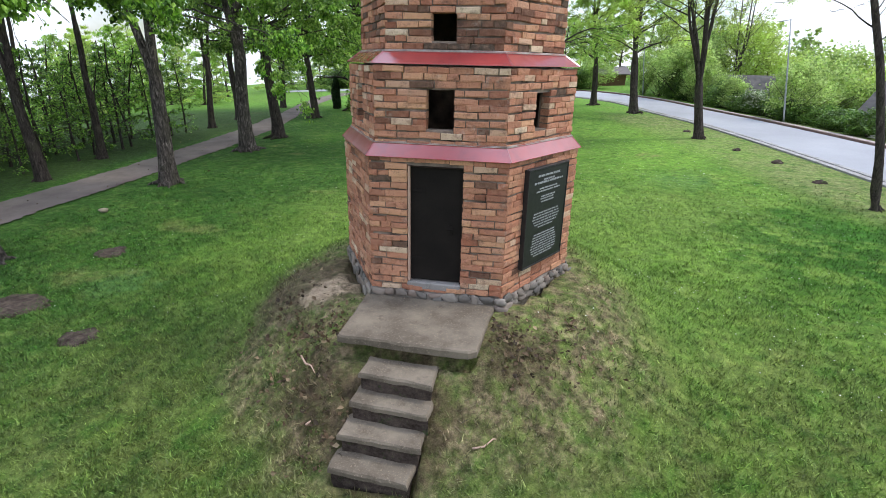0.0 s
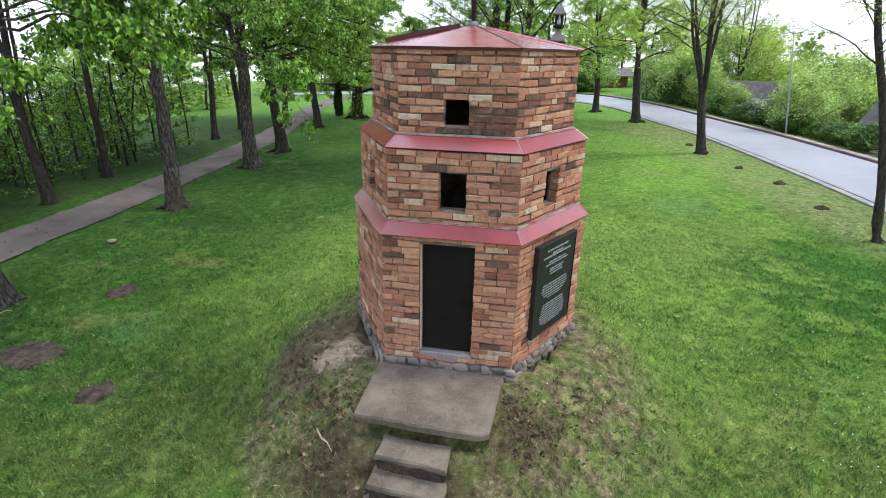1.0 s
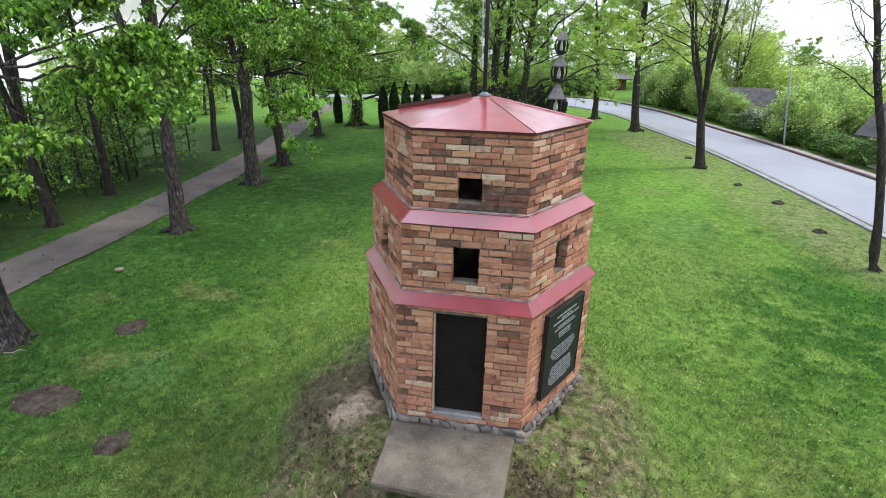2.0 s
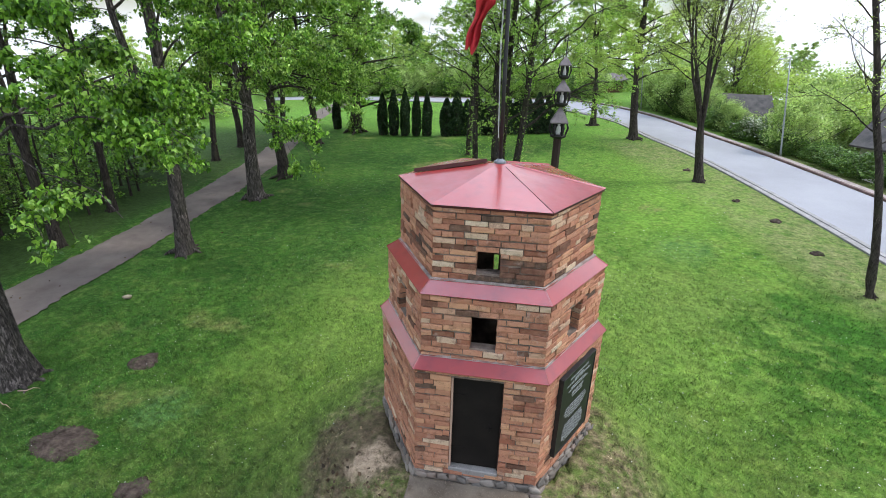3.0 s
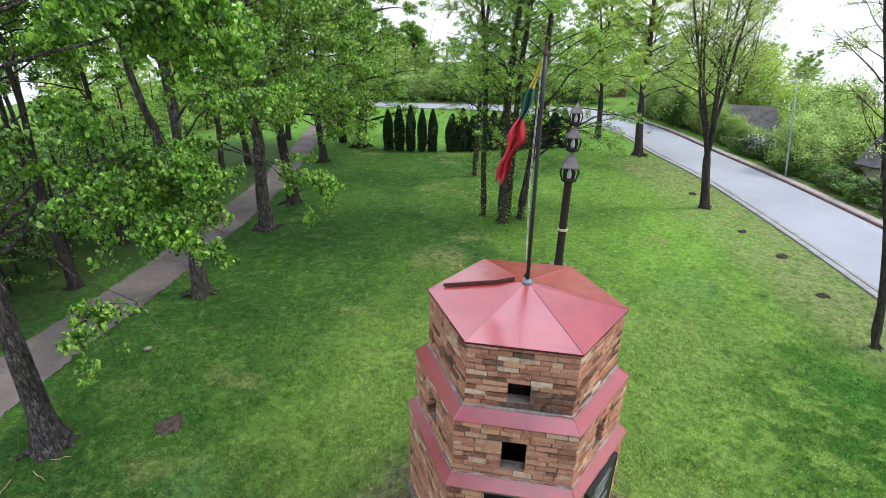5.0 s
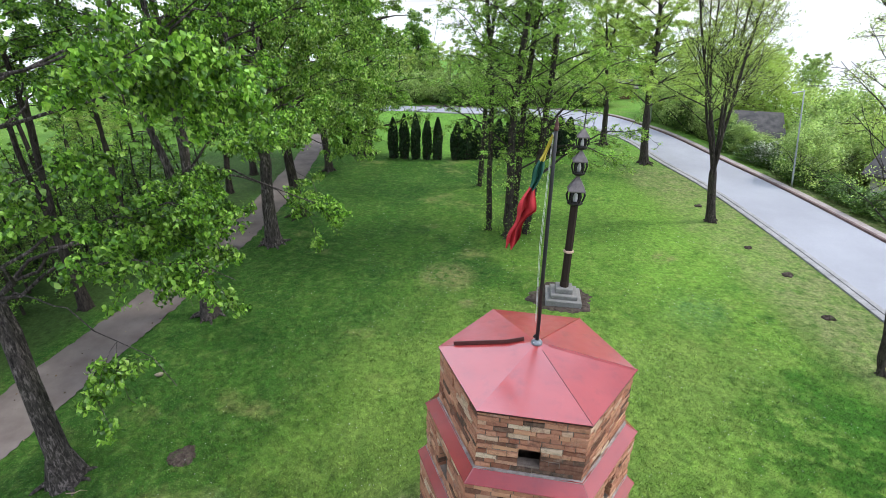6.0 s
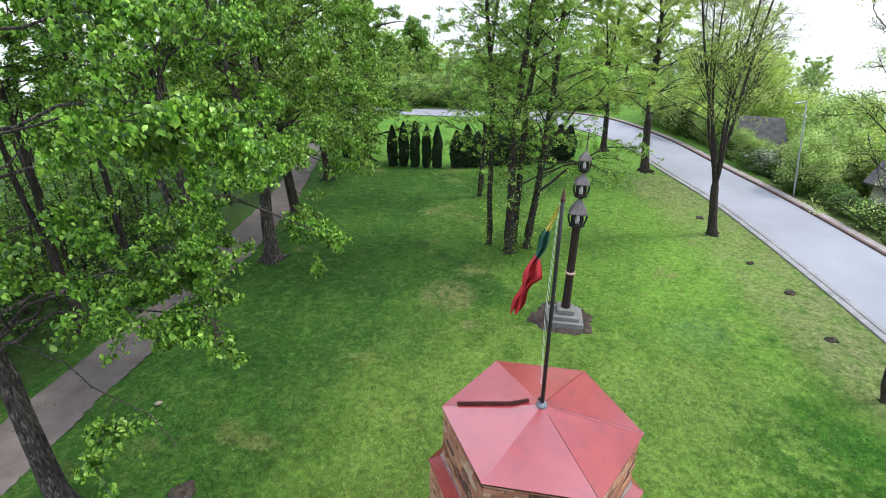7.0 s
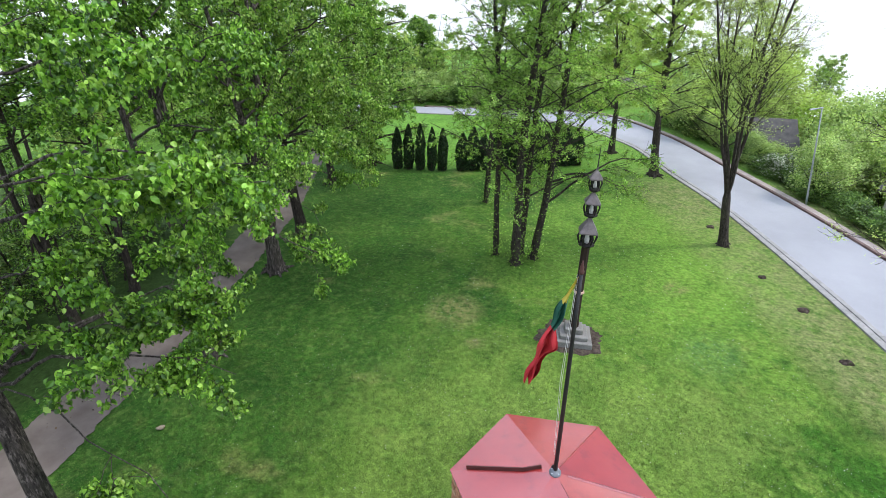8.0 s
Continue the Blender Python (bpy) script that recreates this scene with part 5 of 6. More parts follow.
def tree(x, y, meshes, label, turn=0.0, scale=1.0, category="tree", group="", name="tree", tilt=0.0):
    ob = empty(name, x, y, gz(x, y), label, category, group)
    ob.matrix_basis = pose(x, y, gz(x, y), 0, tilt, 0) @ pose(0, 0, 0, 0, 0, turn) @ Matrix.Scale(scale, 4)
    part_me("trunk", meshes[0], ob)
    if meshes[1]:
        part_me("crown", meshes[1], ob)
    return ob


def local(x, y, pts, tilt=-2.0):
    """Bough ends of the plan, seen from the foot of a leaning tree."""
    c, n = math.cos(radians(tilt)), math.sin(radians(tilt))
    out = []
    for px, py, pz, fz, *few in pts:
        dx, dz = px - x, pz - gz(x, y)
        out.append((dx * c - dz * n, py - y, dx * n + dz * c, fz, *few))
    return out


# left row beside the path
x, y = -9.55, 0.55
tree(x, y, grow(11, 15, 0.19, 9.4, 4.4, 18, 46000, 0.09, linden_leaf, gnarled_mat, 2, 4.6, local(x, y, [(-5.05, -0.8, 4.1, 4.0, 2), (-5.1, 1.05, 4.9, 4.4), (-5.9, 2.15, 5.6, 4.6), (-6.3, 2.3, 5.1, 4.4), (-6.0, 0.3, 6.1, 4.6), (-7.3, 0.7, 6.8, 5.4, 6), (-8.5, 2.4, 7.6, 6.2, 6), (-4.9, 0.0, 8.6, 7.0), (-4.2, 1.1, 8.4, 7.2), (-4.6, 2.0, 7.8, 6.8), (-5.4, 1.8, 9.7, 8.0)]), -0.05, flare=2.4, stem_out=0.16, broad=True), "large linden with drooping leafy boughs beside the path", group="lindens along the path", tilt=-2.0)
x, y = -10.1, 6.8
tree(x, y, grow(12, 15, 0.2, 8.6, 4.2, 26, 46000, 0.092, linden_leaf, gnarled_mat, 3, 3.9, local(x, y, [(-5.6, 3.7, 6.4, 5.4), (-5.4, 6.5, 3.8, 4.6, 5), (-6.2, 7.3, 3.4, 4.4, 5), (-7.6, 4.2, 5.0, 4.8), (-8.4, 5.6, 4.6, 4.6), (-6.6, 5.6, 9.2, 8.0), (-6.4, 5.0, 7.8, 6.6), (-7.4, 7.0, 6.0, 5.0)]), -0.05, (0.02, 0.0), stem_out=0.14, broad=True), "large linden with drooping leafy boughs beside the path", group="lindens along the path", tilt=-2.0)
x, y = -10.55, 12.15
tree(x, y, grow(13, 15, 0.235, 5.8, 4.0, 32, 46000, 0.098, linden_sunlit_leaf, gnarled_mat, 3, 4.4, local(x, y, [(-6.9, 10.2, 2.3, 4.2, 3), (-7.4, 9.0, 5.6, 4.6), (-6.7, 12.5, 3.8, 4.4, 5), (-6.6, 10.2, 6.2, 5.0), (-7.1, 10.4, 8.2, 6.5), (-6.9, 12.6, 5.6, 4.8), (-6.8, 11.6, 7.4, 6.0)]), -0.05, (0.0, 0.02), stem_out=0.22, broad=True), "large linden with gnarled root flare beside the path", group="lindens along the path", tilt=-2.0)
linden_b = grow(14, 14, 0.21, 3.9, 4.4, 40, 42000, 0.105, linden_sunlit_leaf, None, 2, 4.4, [(4.0, -0.6, 4.3, 4.4), (4.2, 0.7, 6.0, 5.0), (4.1, -0.2, 7.6, 6.4), (3.9, 0.6, 9.2, 7.8), (3.4, -0.8, 10.6, 9.0)], stem_out=0.2, broad=True)
tree(-10.75, 15.2, linden_b, "linden with dark bark beside the path", group="lindens along the path", tilt=-2.0)
tree(-11.9, 22.0, linden_b, "linden with dark bark beside the path", 14, 0.86, group="lindens along the path", tilt=-2.0)
old_linden = grow(16, 15, 0.3, 3.0, 4.2, 46, 44000, 0.12, linden_sunlit_leaf, None, 1, 0, (), -0.05, (0, 0), 5, 6, 0.5, 2600)
tree(-10.75, 25.7, old_linden, "old linden with leafy ivy-clad trunk at the lawn's end", group="lindens along the path")
linden_c = grow(15, 14, 0.15, 7.6, 3.4, 28, 15000, 0.10, linden_leaf, None, 2, 3.8, stem_out=0.2)
for k, (x, y, s, a) in enumerate([(-14.5, 6.6, 1.0, 20), (-15.3, 9.9, 0.85, 140), (-15.7, 17.6, 0.9, 250), (-16.0, 20.7, 1.0, 60), (-16.3, 26.7, 1.0, 190), (-15.4, 1.2, 0.95, 300), (-19.0, 3.0, 0.9, 80), (-20.5, 11.5, 0.9, 220)]):
    tree(x, y, linden_c, "dark-barked linden beyond the path", a, s, group="trees beyond the path")

# row of young thin trees beyond the path
sapling = [grow(31 + k, 4.2, 0.03, 0.8, 1.0, 22, 1600, 0.075, linden_leaf, None, 1, 0, (), -0.02, (0, 0), 4, 4, 0.4, fine=0.5) for k in range(4)]
rng = random.Random(4)
for k in range(96):
    x, y = -16.0 - 1.5 * (k % 5) + rng.uniform(-0.3, 0.3), -5 + k * 0.22 + rng.uniform(-0.3, 0.3)
    tree(x, y, sapling[k % 4], "thin young tree in the planted row beyond the path", rng.uniform(0, 360), rng.uniform(0.75, 1.1), "young tree", "young trees beyond the path", "young_tree")

# clump in the middle of the lawn
maple_a = grow(41, 15, 0.155, 4.2, 4.2, 50, 30000, 0.066, maple_leaf, None, 1, 0, (), -0.045, (0.01, 0), 5, 6, 0.8, 1300, fine=0.42)
maple_b = grow(42, 15, 0.125, 4.6, 4.0, 44, 24000, 0.066, maple_leaf, None, 1, 0, [(4.4, 0.2, 4.6, 2.6), (3.0, -1.0, 3.4, 3.4), (3.5, 0.0, 7.2, 4.4)], -0.045, (0.05, 0), 5, 6, 0.8, 1300, fine=0.42)
maple_c = grow(43, 14, 0.10, 4.8, 3.2, 38, 16000, 0.066, maple_leaf, None, 1, 0, (), -0.045, (-0.03, 0), 5, 6, 0.8, 1000, fine=0.42)
tree(-0.9, 14.2, maple_a, "tall tree in light leaf with leafy trunk on the lawn", group="clump of trees on the lawn")
tree(-0.18, 14.75, maple_b, "slim leaning tree in light leaf on the lawn", 0, 1.0, group="clump of trees on the lawn")
tree(-0.72, 15.0, maple_c, "slim dark-stemmed tree in light leaf on the lawn", 80, 1.08, group="clump of trees on the lawn")
tree(-1.76, 14.85, maple_c, "slim tree in light leaf on the lawn", 0, 1.0, group="clump of trees on the lawn")
tree(-2.77, 20.4, maple_c, "slim tree in light leaf on the lawn", 200, 1.05, group="clump of trees on the lawn")

# row along the road
x, y = 9.45, 6.95
tree(x, y, grow(51, 12, 0.08, 4.8, 2.4, 34, 6500, 0.042, light_leaf, None, 1, 0, (), 0.03, (-0.10, 0.0), 5, 5, 0.7, fine=0.45, loose=2.5), "slender roadside tree with sparse young leaves", group="trees along the road", tilt=-7.0)
tree(7.95, 17.15, grow(52, 14, 0.16, 5.4, 3.0, 92, 30000, 0.05, light_leaf, None, 6, 2.75, (), 0.05, (-0.03, 0), 6, 6, 0.9, 0, 1.6, 0.2, fine=0.5, loose=2.5), "many-stemmed roadside tree with sparse young leaves", group="trees along the road", tilt=-7.0)
road_tree = grow(53, 13, 0.2, 4.0, 3.8, 40, 42000, 0.095, light_leaf, None, 2, 3.6, (), 0.0, (-0.04, 0), 5, 6, 0.7, stem_out=0.16, fine=0.6)
tree(6.53, 25.8, road_tree, "roadside tree in fresh light green leaf", group="trees along the road", tilt=-5.0)
tree(4.55, 29.8, road_tree, "roadside tree in fresh light green leaf", 100, 0.85, group="trees along the road", tilt=-5.0)


def shrub(seed, w, h, leaves, leaf, mat, stems=9):
    """A rounded shrub: stems and an uneven cloud of leaves in clumps."""
    rng = np.random.default_rng(seed)
    lines = []
    for k in range(stems):
        a = rng.uniform(0, 2 * np.pi)
        lines.append(limb(rng, (rng.normal() * 0.15, rng.normal() * 0.15, -0.1), (math.cos(a) * 0.6, math.sin(a) * 0.6, 1), h * rng.uniform(0.7, 1.0), 0.03, 0.008, 7, 0.02, 0.13))
    clumps = 46
    c = rng.normal(size=(clumps, 3))
    c /= np.linalg.norm(c, axis=1)[:, None]
    c *= rng.uniform(0.45, 1.0, clumps)[:, None] ** 0.5
    c = c * np.array([w * 0.5, w * 0.5, h * 0.48]) + np.array([0, 0, h * 0.52])
    i = rng.integers(clumps, size=leaves)
    p = c[i] + rng.normal(size=(leaves, 3)) * np.array([w * 0.085, w * 0.085, h * 0.07])
    p[:, 2] = np.maximum(p[:, 2], 0.03)
    return tubes(lines, lambda r: 5, bark_mat, "stem"), leaf_mesh(rng, p, leaf, mat, "foliage", 0.2)


def bush(x, y, meshes, label, turn=0.0, sx=1.0, sz=1.0, group="", name="bush", category="bush"):
    ob = empty(name, x, y, gz(x, y), label, category, group)
    ob.rotation_euler, ob.scale = (0, 0, radians(turn)), (sx, sx, sz)
    part_me("stem", meshes[0], ob)
    part_me("foliage", meshes[1], ob)
    return ob


bushes = [shrub(61, 2.6, 2.2, 5200, 0.13, bush_leaf), shrub(62, 2.4, 2.0, 5200, 0.12, bush_leaf), shrub(63, 2.6, 3.4, 6500, 0.11, garden_leaf), shrub(64, 2.4, 2.4, 5000, 0.11, blossom_leaf), shrub(65, 3.0, 3.4, 8000, 0.10, light_leaf)]
rng = random.Random(6)
far_line = resample(ROAD_FAR, 1.25)
for k, p in enumerate(far_line):
    if p.x < 5.5 or p.y > 38:
        continue
    out = 1.75 + rng.uniform(-0.1, 0.3)
    q = Vector((p.x + out, p.y + 0.25 * out))
    bush(q.x, q.y, bushes[rng.choice((0, 1)) if p.y < 26 else rng.choice((0, 2, 2))], "dense green hedge shrub beside the road", rng.uniform(0, 360), rng.uniform(0.6, 0.85), rng.uniform(0.42, 0.62) + (0.3 if p.y > 29 else 0.0), "hedge along the road")
    q = Vector((p.x + 4.0 + rng.uniform(-0.6, 0.8), p.y + 1.0))
    kind = rng.choice((0, 2, 2, 3)) if p.y < 31 else rng.choice((0, 2))
    if p.y > 33.0:
        bush(q.x, q.y, bushes[kind], "tall loose garden bush in spring leaf" if kind != 3 else "garden bush in white blossom", rng.uniform(0, 360), rng.uniform(0.9, 1.25), rng.uniform(0.7, 1.05), "garden bushes")


for x, y, sx, sz, kind in ((14.0, 23.4, 0.85, 0.85, 2), (15.2, 25.6, 1.1, 1.05, 2), (14.6, 25.2, 0.9, 0.8, 3), (17.6, 28.6, 1.4, 1.3, 2), (16.0, 27.0, 1.2, 1.1, 2), (18.8, 31.5, 1.5, 1.5, 2), (13.6, 26.6, 0.85, 0.6, 3), (12.5, 29.6, 0.8, 0.62, 0), (16.9, 28.0, 1.2, 1.2, 2), (14.9, 30.6, 0.9, 0.7, 2), (18.4, 35.6, 1.6, 1.5, 4), (16.2, 38.4, 1.6, 1.6, 4), (20.6, 33.6, 1.5, 1.5, 2), (21.5, 29.5, 1.4, 1.3, 4), (20.0, 27.2, 1.2, 1.1, 2), (24.0, 27.5, 1.4, 1.4, 2), (11.2, 34.5, 1.3, 1.2, 2), (12.0, 37.0, 1.4, 1.3, 2)):
    bush(x, y, bushes[kind], "large rounded garden bush in light spring leaf" if kind != 3 else "garden bush in white blossom", 40 * x, sx, sz, "garden bushes")


# thuja row and hedge at the end of the lawn
def thuja_mesh(seed, w, h, leaves):
    rng = np.random.default_rng(seed)
    t = rng.uniform(0, 1, leaves) ** 0.8
    r = w * 0.5 * np.minimum(1, (1 - t) * 2.4) ** 0.7 * (0.86 + 0.14 * np.minimum(1, t * 5))
    a = rng.uniform(0, 2 * np.pi, leaves)
    rr = r * np.sqrt(rng.uniform(0.55, 1.0, leaves)) * (1 + 0.12 * np.sin(a * 3 + t * 9))
    p = np.stack([np.cos(a) * rr, np.sin(a) * rr, t * h], 1)
    leaves_me = leaf_mesh(rng, p, 0.11, thuja_leaf, "foliage", -1.2)
    stem = [(np.array([(0, 0, -0.1), (0, 0, h * 0.5), (0, 0, h * 0.93)], float), np.array([w * 0.28, w * 0.26, 0.02]))]
    return tubes(stem, lambda r: 8, bark_mat, "stem"), leaves_me


thujas = [thuja_mesh(71, 0.62, 2.3, 2600), thuja_mesh(72, 0.66, 2.5, 2600)]
for k, (x, h, w) in enumerate([(-8.15, 1.0, 1.0), (-7.45, 1.0, 0.95), (-6.75, 1.1, 0.95), (-6.05, 0.95, 0.85), (-5.4, 1.02, 0.95)]):
    bush(x * 1.03 - 0.36, 25.0, thujas[k % 2], "slim dark green columnar thuja at the lawn's end", 50 * k, w, h * 1.09, "thuja row", "thuja", "thuja")
tree_x = -4.75
k = 0
while tree_x < 2.6:
    bush(tree_x, 25.2 + 0.28 * (tree_x + 4.75), thujas[k % 2], "dark clipped thuja in a dense hedge", 70 * k, 1.25, 0.98 + 0.06 * math.sin(k * 2.1), "thuja hedge", "thuja", "thuja")
    tree_x += 0.62
    k += 1
bush(-12.3, 26.4, thujas[0], "slim dark green columnar thuja by the path", 10, 0.9, 0.9, "thuja row", "thuja", "thuja")

rng = random.Random(17)
for k in range(7):
    bush(-20.5 - rng.uniform(0, 4.5), -4 + k * 2.2, bushes[rng.choice((0, 1, 1, 2))], "wild green bush in the thicket", rng.uniform(0, 360), rng.uniform(0.8, 1.2), rng.uniform(0.5, 0.9), "thicket bushes")

# far trees closing the view
far_a = grow(81, 13, 0.2, 1.6, 4.6, 26, 9000, 0.2, maple_leaf)
far_b = grow(82, 12, 0.14, 1.2, 4.2, 28, 9000, 0.17, light_leaf)
far_d = grow(84, 11, 0.11, 1.2, 3.8, 30, 20000, 0.12, garden_leaf, bark_light_mat, 2, 1.5, (), 0.02, (0, 0), 5, 6, 0.9, stem_out=0.3, fine=0.5)
far_c = grow(83, 12, 0.10, 2.0, 2.8, 40, 9000, 0.07, light_leaf, bark_light_mat, 3, 2.0, (), 0.04, (0, 0), 6, 6, 1.2, stem_out=0.2, fine=0.4)
rng = random.Random(12)
for k in range(46):
    x = -26 + k * 1.1 + rng.uniform(-0.6, 0.6)
    y = (43.5 if x > -14 else 58.0) + rng.uniform(0, 8) + (4 if 3 < x < 10 else 0)
    if -14 < x < 0 and k % 2:
        continue
    if x > 11:
        tree(x, y - 4, far_c if k % 2 and x < 20 else far_d, "pale leafy tree in the far wood edge", rng.uniform(0, 360), rng.uniform(0.4, 0.6), group="far trees")
        continue
    tree(x, y, (far_a, far_b, far_a, far_c)[rng.randrange(4)], "leafy tree in the far wood edge", rng.uniform(0, 360), rng.uniform(0.7, 1.0) * (0.68 if x > -4 else 0.52 if x > -21 else 1.0), group="far trees")
for k in range(26):
    x, y = -21 - 0.75 * k + rng.uniform(-2, 2), 34 + rng.uniform(-10, 14)
    tree(x, y, (far_b, far_a)[k % 2], "leafy tree at the meadow's edge", rng.uniform(0, 360), rng.uniform(0.32, 0.5), group="meadow trees")
for k in range(14):
    x, y = -34 - rng.uniform(0, 16), -6 + k * 4.5
    tree(x, y, (far_a, far_b)[k % 2], "leafy tree on the slope beyond the thicket", rng.uniform(0, 360), rng.uniform(0.45, 0.7), group="trees on the slope")
for x, y, sc, kind in ((15.5, 37.5, 0.95, far_c), (13.8, 40.5, 0.8, far_c), (13.6, 37.5, 0.5, far_d), (10.6, 40.0, 0.55, far_d)):
    tree(x, y, kind, "garden tree in yellow-green spring leaf", 50 * x, sc, group="garden trees")
for k in range(18):
    x, y = 18.5 + rng.uniform(0, 5), 9 + k * 1.5
    if math.hypot(x - 21.9, y - 23.5) < 4.6 or math.hypot(x - 15.6, y - 33.4) < 4.5:
        continue
    if k % 3:
        bush(x, y, bushes[(2, 4)[k % 2]], "tall loose garden bush in spring leaf", rng.uniform(0, 360), rng.uniform(1.0, 1.4), rng.uniform(0.75, 1.1), "garden bushes")
    else:
        tree(x, y, far_c, "garden tree in thin spring leaf", rng.uniform(0, 360), rng.uniform(0.45, 0.6), group="garden trees")
for k in range(14):
    bush(-19 + k * 1.9, 43.2 + rng.uniform(-0.6, 0.8), bushes[2 if k % 3 else 0], "wild bush at the wood edge", rng.uniform(0, 360), 1.2, 0.8, "bushes at the wood edge")
round_tree = grow(85, 6.4, 0.16, 1.0, 3.1, 46, 15000, 0.16, linden_leaf, None, 1, 0, (), -0.02, (0, 0), 5, 5, 0.6)
tree(-12.4, 50.5, round_tree, "round dark green tree beyond the road bend", group="far trees")
for k in range(7):
    tree(-17.5 + k * 2.0, 45.0 + 1.5 * (k % 2), (far_b, far_d)[k % 2], "leafy tree behind the road bend", 60 * k, 0.4 + 0.05 * (k % 3), group="far trees")


# ---- houses and street fittings beyond the road ----
wall_mat = two_tone("grey_plaster", (0.42, 0.40, 0.36), (0.55, 0.52, 0.47), 3, 0.9)
old_plank_mat = two_tone("weathered_planks", (0.09, 0.075, 0.065), (0.16, 0.135, 0.12), 4, 0.85)
plank_mat = two_tone("brown_planks", (0.14, 0.07, 0.04), (0.2, 0.1, 0.06), 4, 0.8)
slate_mat = two_tone("old_grey_slate", (0.035, 0.034, 0.036), (0.12, 0.108, 0.1), 2.2, 0.8, 20, 0.6, 0.02)
glass_mat = two_tone("dark_glass", (0.02, 0.025, 0.03), (0.04, 0.045, 0.05), 5, 0.1)


def house(x, y, turn, w, d, h, rise, wall_m, roof_m, label, windows=True, chimney=True):
    ob = empty("house", x, y, gz(x, y) - 0.1, label, "house")
    ob.rotation_euler = (0, 0, radians(turn))
    bm = bmesh.new()
    add_box(bm, -w / 2, w / 2, -d / 2, d / 2, 0, h)
    for s in (-1, 1):
        a = [bm.verts.new((s * w / 2, -d / 2, h)), bm.verts.new((s * w / 2, d / 2, h)), bm.verts.new((s * w / 2, 0, h + rise))]
        bm.faces.new(a)
    part("wall", bm, wall_m, ob)
    for s in (-1, 1):
        rows, ov = 9, 0.4
        bm = bmesh.new()
        prof = []
        for r in range(rows + 1):
            f = r / rows
            yy, zz = s * f * (d / 2 + 0.45), h + rise - f * (rise + 0.25)
            prof += [(yy, zz + 0.05), (yy, zz + 0.085)]
        prof = prof[1:] + [(s * (d / 2 + 0.45), h - 0.25), (0.0, h + rise)]
        ends = [[bm.verts.new((e * (w / 2 + ov), yy, zz)) for yy, zz in prof] for e in (-1, 1)]
        n = len(prof)
        for k in range(n):
            bm.faces.new((ends[0][k], ends[0][(k + 1) % n], ends[1][(k + 1) % n], ends[1][k]))
        bm.faces.new(ends[0])
        bm.faces.new(ends[1])
        bmesh.ops.recalc_face_normals(bm, faces=bm.faces)
        part("roof", bm, roof_m, ob, "old grey slate roof slope")
    for wx in (-w * 0.3, 0.0, w * 0.3) if windows else ():
        bm = bmesh.new()
        add_box(bm, wx - 0.4, wx + 0.4, -d / 2 - 0.03, -d / 2 - 0.005, h * 0.4, h * 0.85)
        win = part("window", bm, glass_mat, ob)
        bm = bmesh.new()
        for cell in ((wx - 0.46, wx - 0.4), (wx + 0.4, wx + 0.46), (wx - 0.03, wx + 0.03)):
            add_box(bm, cell[0], cell[1], -d / 2 - 0.05, -d / 2 - 0.004, h * 0.4, h * 0.85)
        part("window_frame", bm, white_mat, win)
    if not chimney:
        return ob
    bm = bmesh.new()
    add_box(bm, w * 0.2, w * 0.2 + 0.5, -0.25, 0.25, h + rise - 0.4, h + rise + 0.6)
    part("chimney", bm, kerb_brown_mat, ob)
    return ob


house(21.9, 23.55, -53, 6.0, 5.0, 2.35, 2.0, wall_mat, slate_mat, "low pale house with old grey slate roof behind hedge")
house(14.7, 33.6, -6, 3.2, 4.6, 1.9, 1.7, old_plank_mat, slate_mat, "low old house with weathered grey roof among bushes", True, False)
house(7.4, 48.0, 15, 2.6, 2.2, 1.3, 0.4, plank_mat, roof_brown_mat, "small brown wooden shed beyond the road bend", False, False)


def street_lamp(x, y, h, turn, label):
    ob = empty("street_lamp", x, y, gz(x, y), label, "street lamp", "street lamps")
    ob.rotation_euler = (0, radians(-10), radians(turn))
    bm = bmesh.new()
    add_ring(bm, [(0.05, -0.2), (0.045, 0.4), (0.036, h * 0.6), (0.026, h)], 10)
    part("pole_shaft", bm, grey_metal_mat, ob, "", True)
    bm = bmesh.new()
    add_box(bm, -0.4, 0.05, -0.025, 0.025, h - 0.06, h - 0.01, None, 0.01)
    part("arm", bm, grey_metal_mat, ob)
    bm = bmesh.new()
    add_box(bm, -0.56, -0.3, -0.06, 0.06, h - 0.07, h - 0.005, None, 0.02)
    part("lamp_head", bm, grey_metal_mat, ob)


street_lamp(13.35, 22.45, 4.9, 10, "slim pale grey metal street lamp by the kerb")
street_lamp(-12.9, 56.0, 6.9, 200, "dark street lamp standing behind a round tree")
street_lamp(8.9, 37.0, 5.0, 40, "slim pale grey metal street lamp at the bend")

# ---- grass tufts and daisies ----
rng = np.random.default_rng(3)


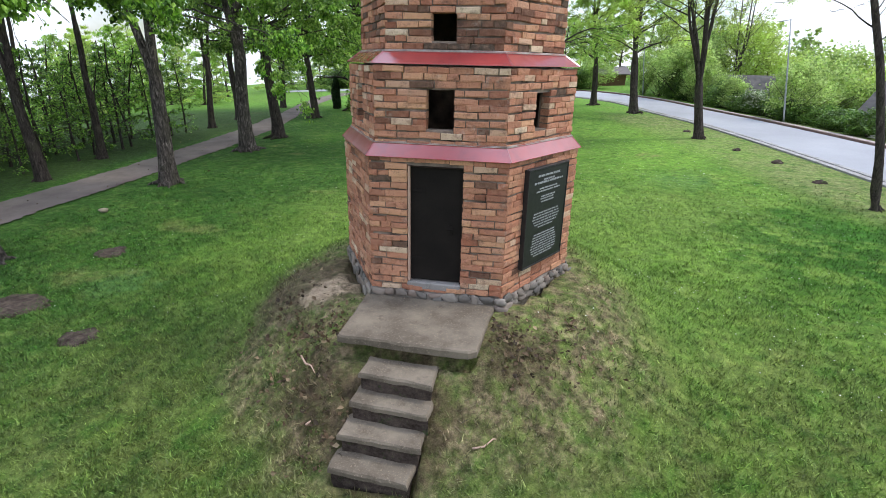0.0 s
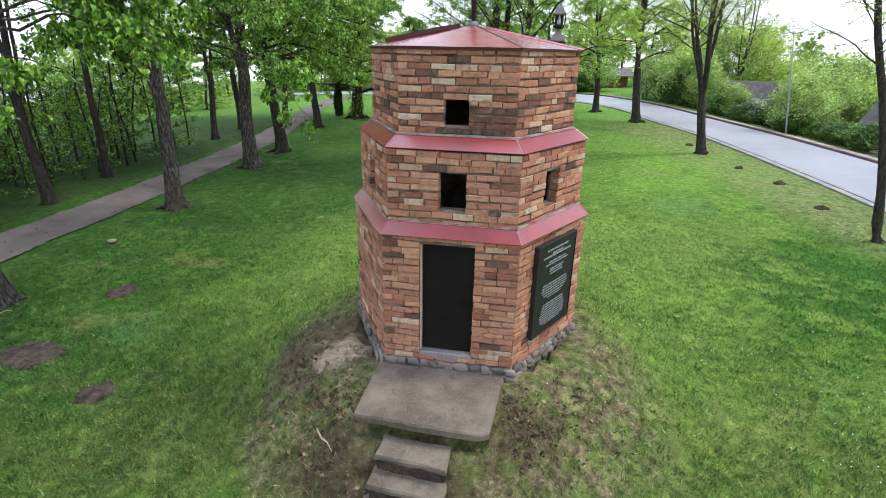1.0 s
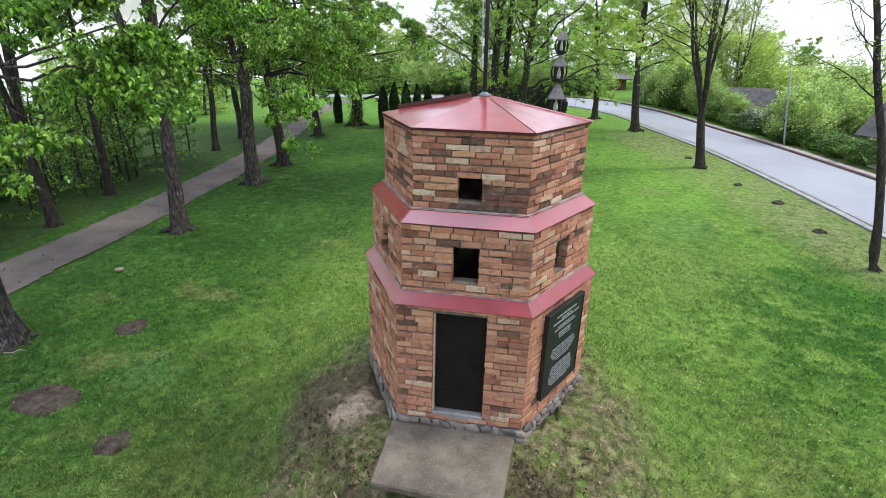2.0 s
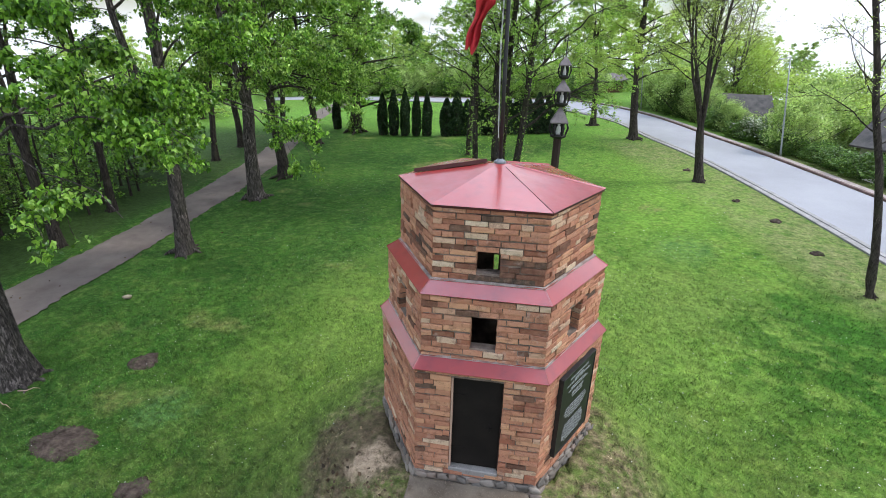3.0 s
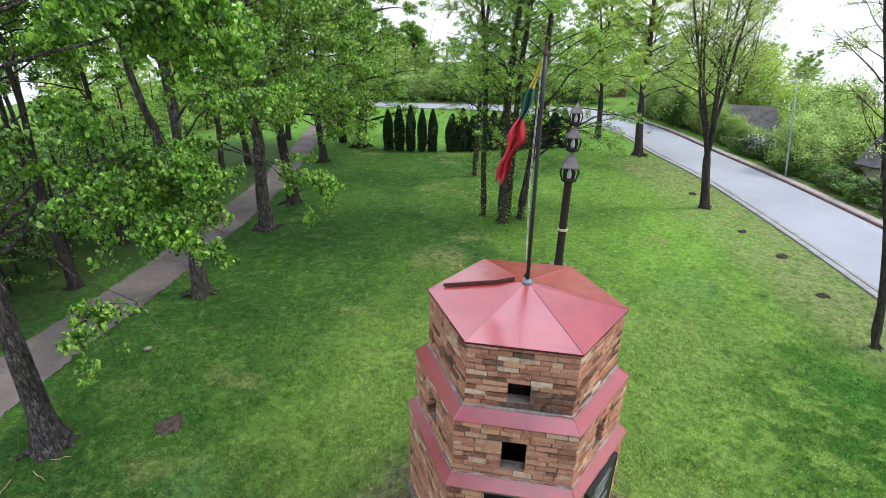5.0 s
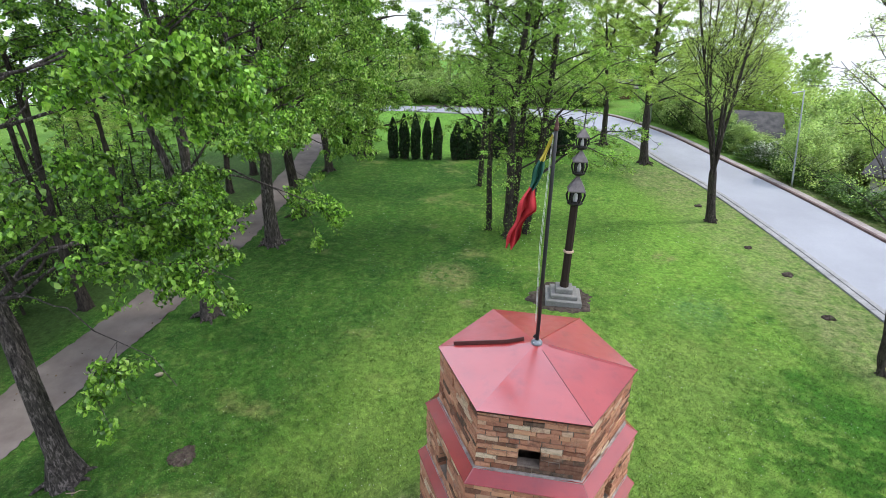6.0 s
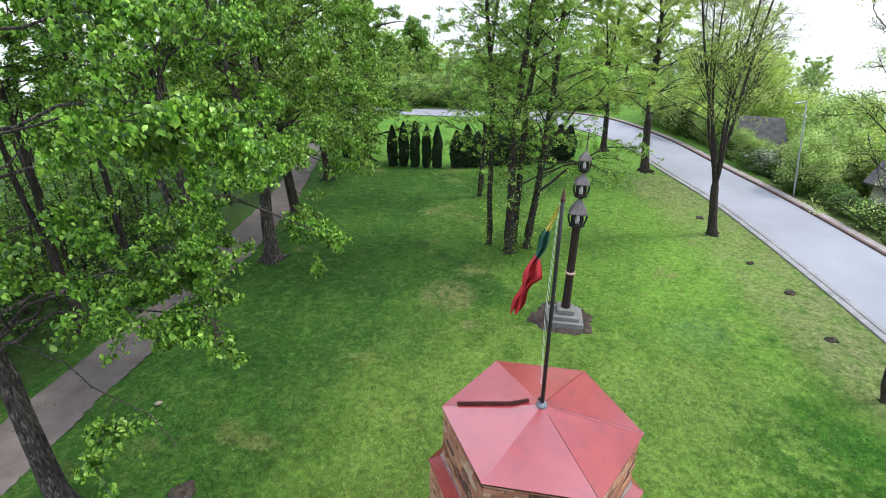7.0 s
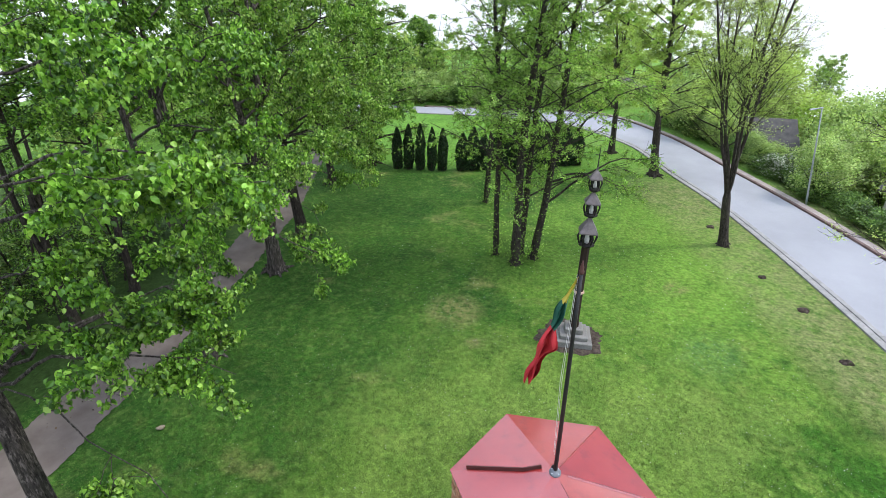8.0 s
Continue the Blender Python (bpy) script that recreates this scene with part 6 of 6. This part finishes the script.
def scatter(n, x0, x1, y0, y1):
    p = np.stack([rng.uniform(x0, x1, n), rng.uniform(y0, y1, n)], 1)
    r = np.hypot(p[:, 0], p[:, 1])
    ok = r > 1.78
    ok &= ~((p[:, 0] > -0.95) & (p[:, 0] < 0.82) & (p[:, 1] > -2.7) & (p[:, 1] < -1.2))
    ok &= ~((p[:, 0] > -0.72) & (p[:, 0] < 0.4) & (p[:, 1] > -3.55) & (p[:, 1] < -2.5))
    ok &= p[:, 0] + 0.235 * p[:, 1] < 12.0
    ok &= p[:, 0] > -10.7
    ok &= ~(np.hypot(p[:, 0] - SX, p[:, 1] - SY) < 1.0)
    for bx, by, br in ((-7.42, 1.5, 0.36), (-5.3, -1.5, 0.28), (-7.25, -0.8, 0.5)):
        ok &= (np.hypot(p[:, 0] - bx, p[:, 1] - by) > br * 0.75) | (rng.uniform(0, 1, n) < 0.12)
    ok &= np.hypot(p[:, 0] + 1.65, p[:, 1] + 0.95) > 0.55
    earth = np.clip(1 - (np.hypot(p[:, 0], p[:, 1] + 0.55) - 1.7) / 1.6, 0, 1)
    ok &= rng.uniform(0, 1, n) > 0.8 * earth
    p = p[ok]
    z = np.array([gz(a, b) for a, b in p]) - 0.02
    return np.c_[p, z]


def blades(roots, per, high):
    n = len(roots) * per
    base = np.repeat(roots, per, 0) + np.c_[rng.normal(size=(n, 2)) * 0.035, np.zeros(n)]
    a = rng.uniform(0, 2 * np.pi, n)
    side = np.stack([np.cos(a), np.sin(a), np.zeros(n)], 1) * rng.uniform(0.005, 0.010, n)[:, None]
    tip = base + np.c_[rng.normal(size=(n, 2)) * 0.035, high * rng.uniform(0.5, 1.25, n)]
    v = np.stack([base - side, base + side, tip], 1).reshape(-1, 3)
    return v, np.arange(n * 3).reshape(-1, 3)


roots = scatter(330000, -10.6, 10.5, -6.5, 16)
fade = np.clip(1.05 - np.hypot(roots[:, 0] * 0.8, roots[:, 1] + 4.5) / 16.0, 0.0, 1.0) ** 1.5
v, f = blades(roots[rng.uniform(0, 1, len(roots)) < fade], 3, 0.058)
tagged(part_me("grass", mesh_np("grass", v, f, blade_mat)), "short mown grass blades of the lawn", "grass", kind="stuff")
daisy_mat = two_tone("daisy_white", (0.62, 0.63, 0.58), (0.75, 0.76, 0.7), 10, 0.8)
c = scatter(2100, -9, 8, -1.5, 16)
keep = np.array([noise.noise((a * 0.45, b * 0.45, 3)) > -0.08 for a, b, _ in c])
c = c[keep] + np.array([0, 0, 0.055])
a = rng.uniform(0, np.pi, len(c))
s1 = np.stack([np.cos(a), np.sin(a), np.zeros(len(c)) + 0.2], 1) * 0.010
s2 = np.stack([-np.sin(a), np.cos(a), np.zeros(len(c)) - 0.2], 1) * 0.010
v = np.stack([c - s1, c - s2, c + s1, c + s2], 1).reshape(-1, 3)
tagged(part_me("daisies", mesh_np("daisies", v, np.arange(len(v)).reshape(-1, 4), daisy_mat)), "small white daisies scattered in the lawn", "flowers", kind="stuff")

# ---- dead leaves and dry litter on the bank and the path ----
litter_mat = leaf_material("dead_leaf", [(0.0, (0.05, 0.034, 0.02)), (0.5, (0.12, 0.075, 0.042)), (0.85, (0.2, 0.135, 0.08)), (1.0, (0.32, 0.24, 0.145))], 0.8, 0.15)
lit = []
for cx, cy, n, sp in ((-1.15, -2.2, 380, 0.35), (-0.85, -3.1, 160, 0.22), (1.0, -2.1, 300, 0.3), (1.6, -1.7, 140, 0.3), (-1.9, -1.4, 120, 0.35)):
    q = np.c_[rng.normal(size=n) * sp + cx, rng.normal(size=n) * sp + cy]
    q = q[(np.hypot(q[:, 0], q[:, 1]) > 1.75) & ~((q[:, 0] > -0.9) & (q[:, 0] < 0.75) & (q[:, 1] > -2.65))]
    lit.append(np.c_[q, np.array([gz(a, b) for a, b in q]) + rng.uniform(-0.01, 0.04, len(q))])
q = np.c_[-12.2 + rng.normal(size=160) * 0.8, rng.uniform(-6, 16, 160)]
q[:, 0] -= 0.025 * q[:, 1]
lit.append(np.c_[q, np.array([gz(a, b) for a, b in q]) + 0.04])
tagged(part_me("leaf_litter", leaf_mesh(rng, np.concatenate(lit), 0.042, litter_mat, "leaf_litter", 0.0, 0.85)), "brown dead leaves and dry stalks on the bank", "leaves", kind="stuff")

# ---- single bricks and kerb stones ----
kerb([(a - 0.12, b - 0.03) for a, b in ROAD_NEAR], 0.0, 0.19, 0.044, kerb_mat, "kerb_stone", 1.0, 0.014)
kerb([(a - 0.365, b - 0.08) for a, b in ROAD_NEAR], 0.0, 0.26, 0.036, kerb_mat, "gutter_stone", 0.6, 0.018)
kerb(ROAD_FAR, 0.0, 0.15, 0.1, kerb_brown_mat, "kerb_stone")
kerb([(a + 0.3, b + 0.07) for a, b in ROAD_FAR], 0.0, 0.4, 0.07, walk_mat, "paving_slab")
for kind, m, wall in loose_bricks:
    ob = new("brick", kind)
    ob.parent = wall
    ob.matrix_basis = m
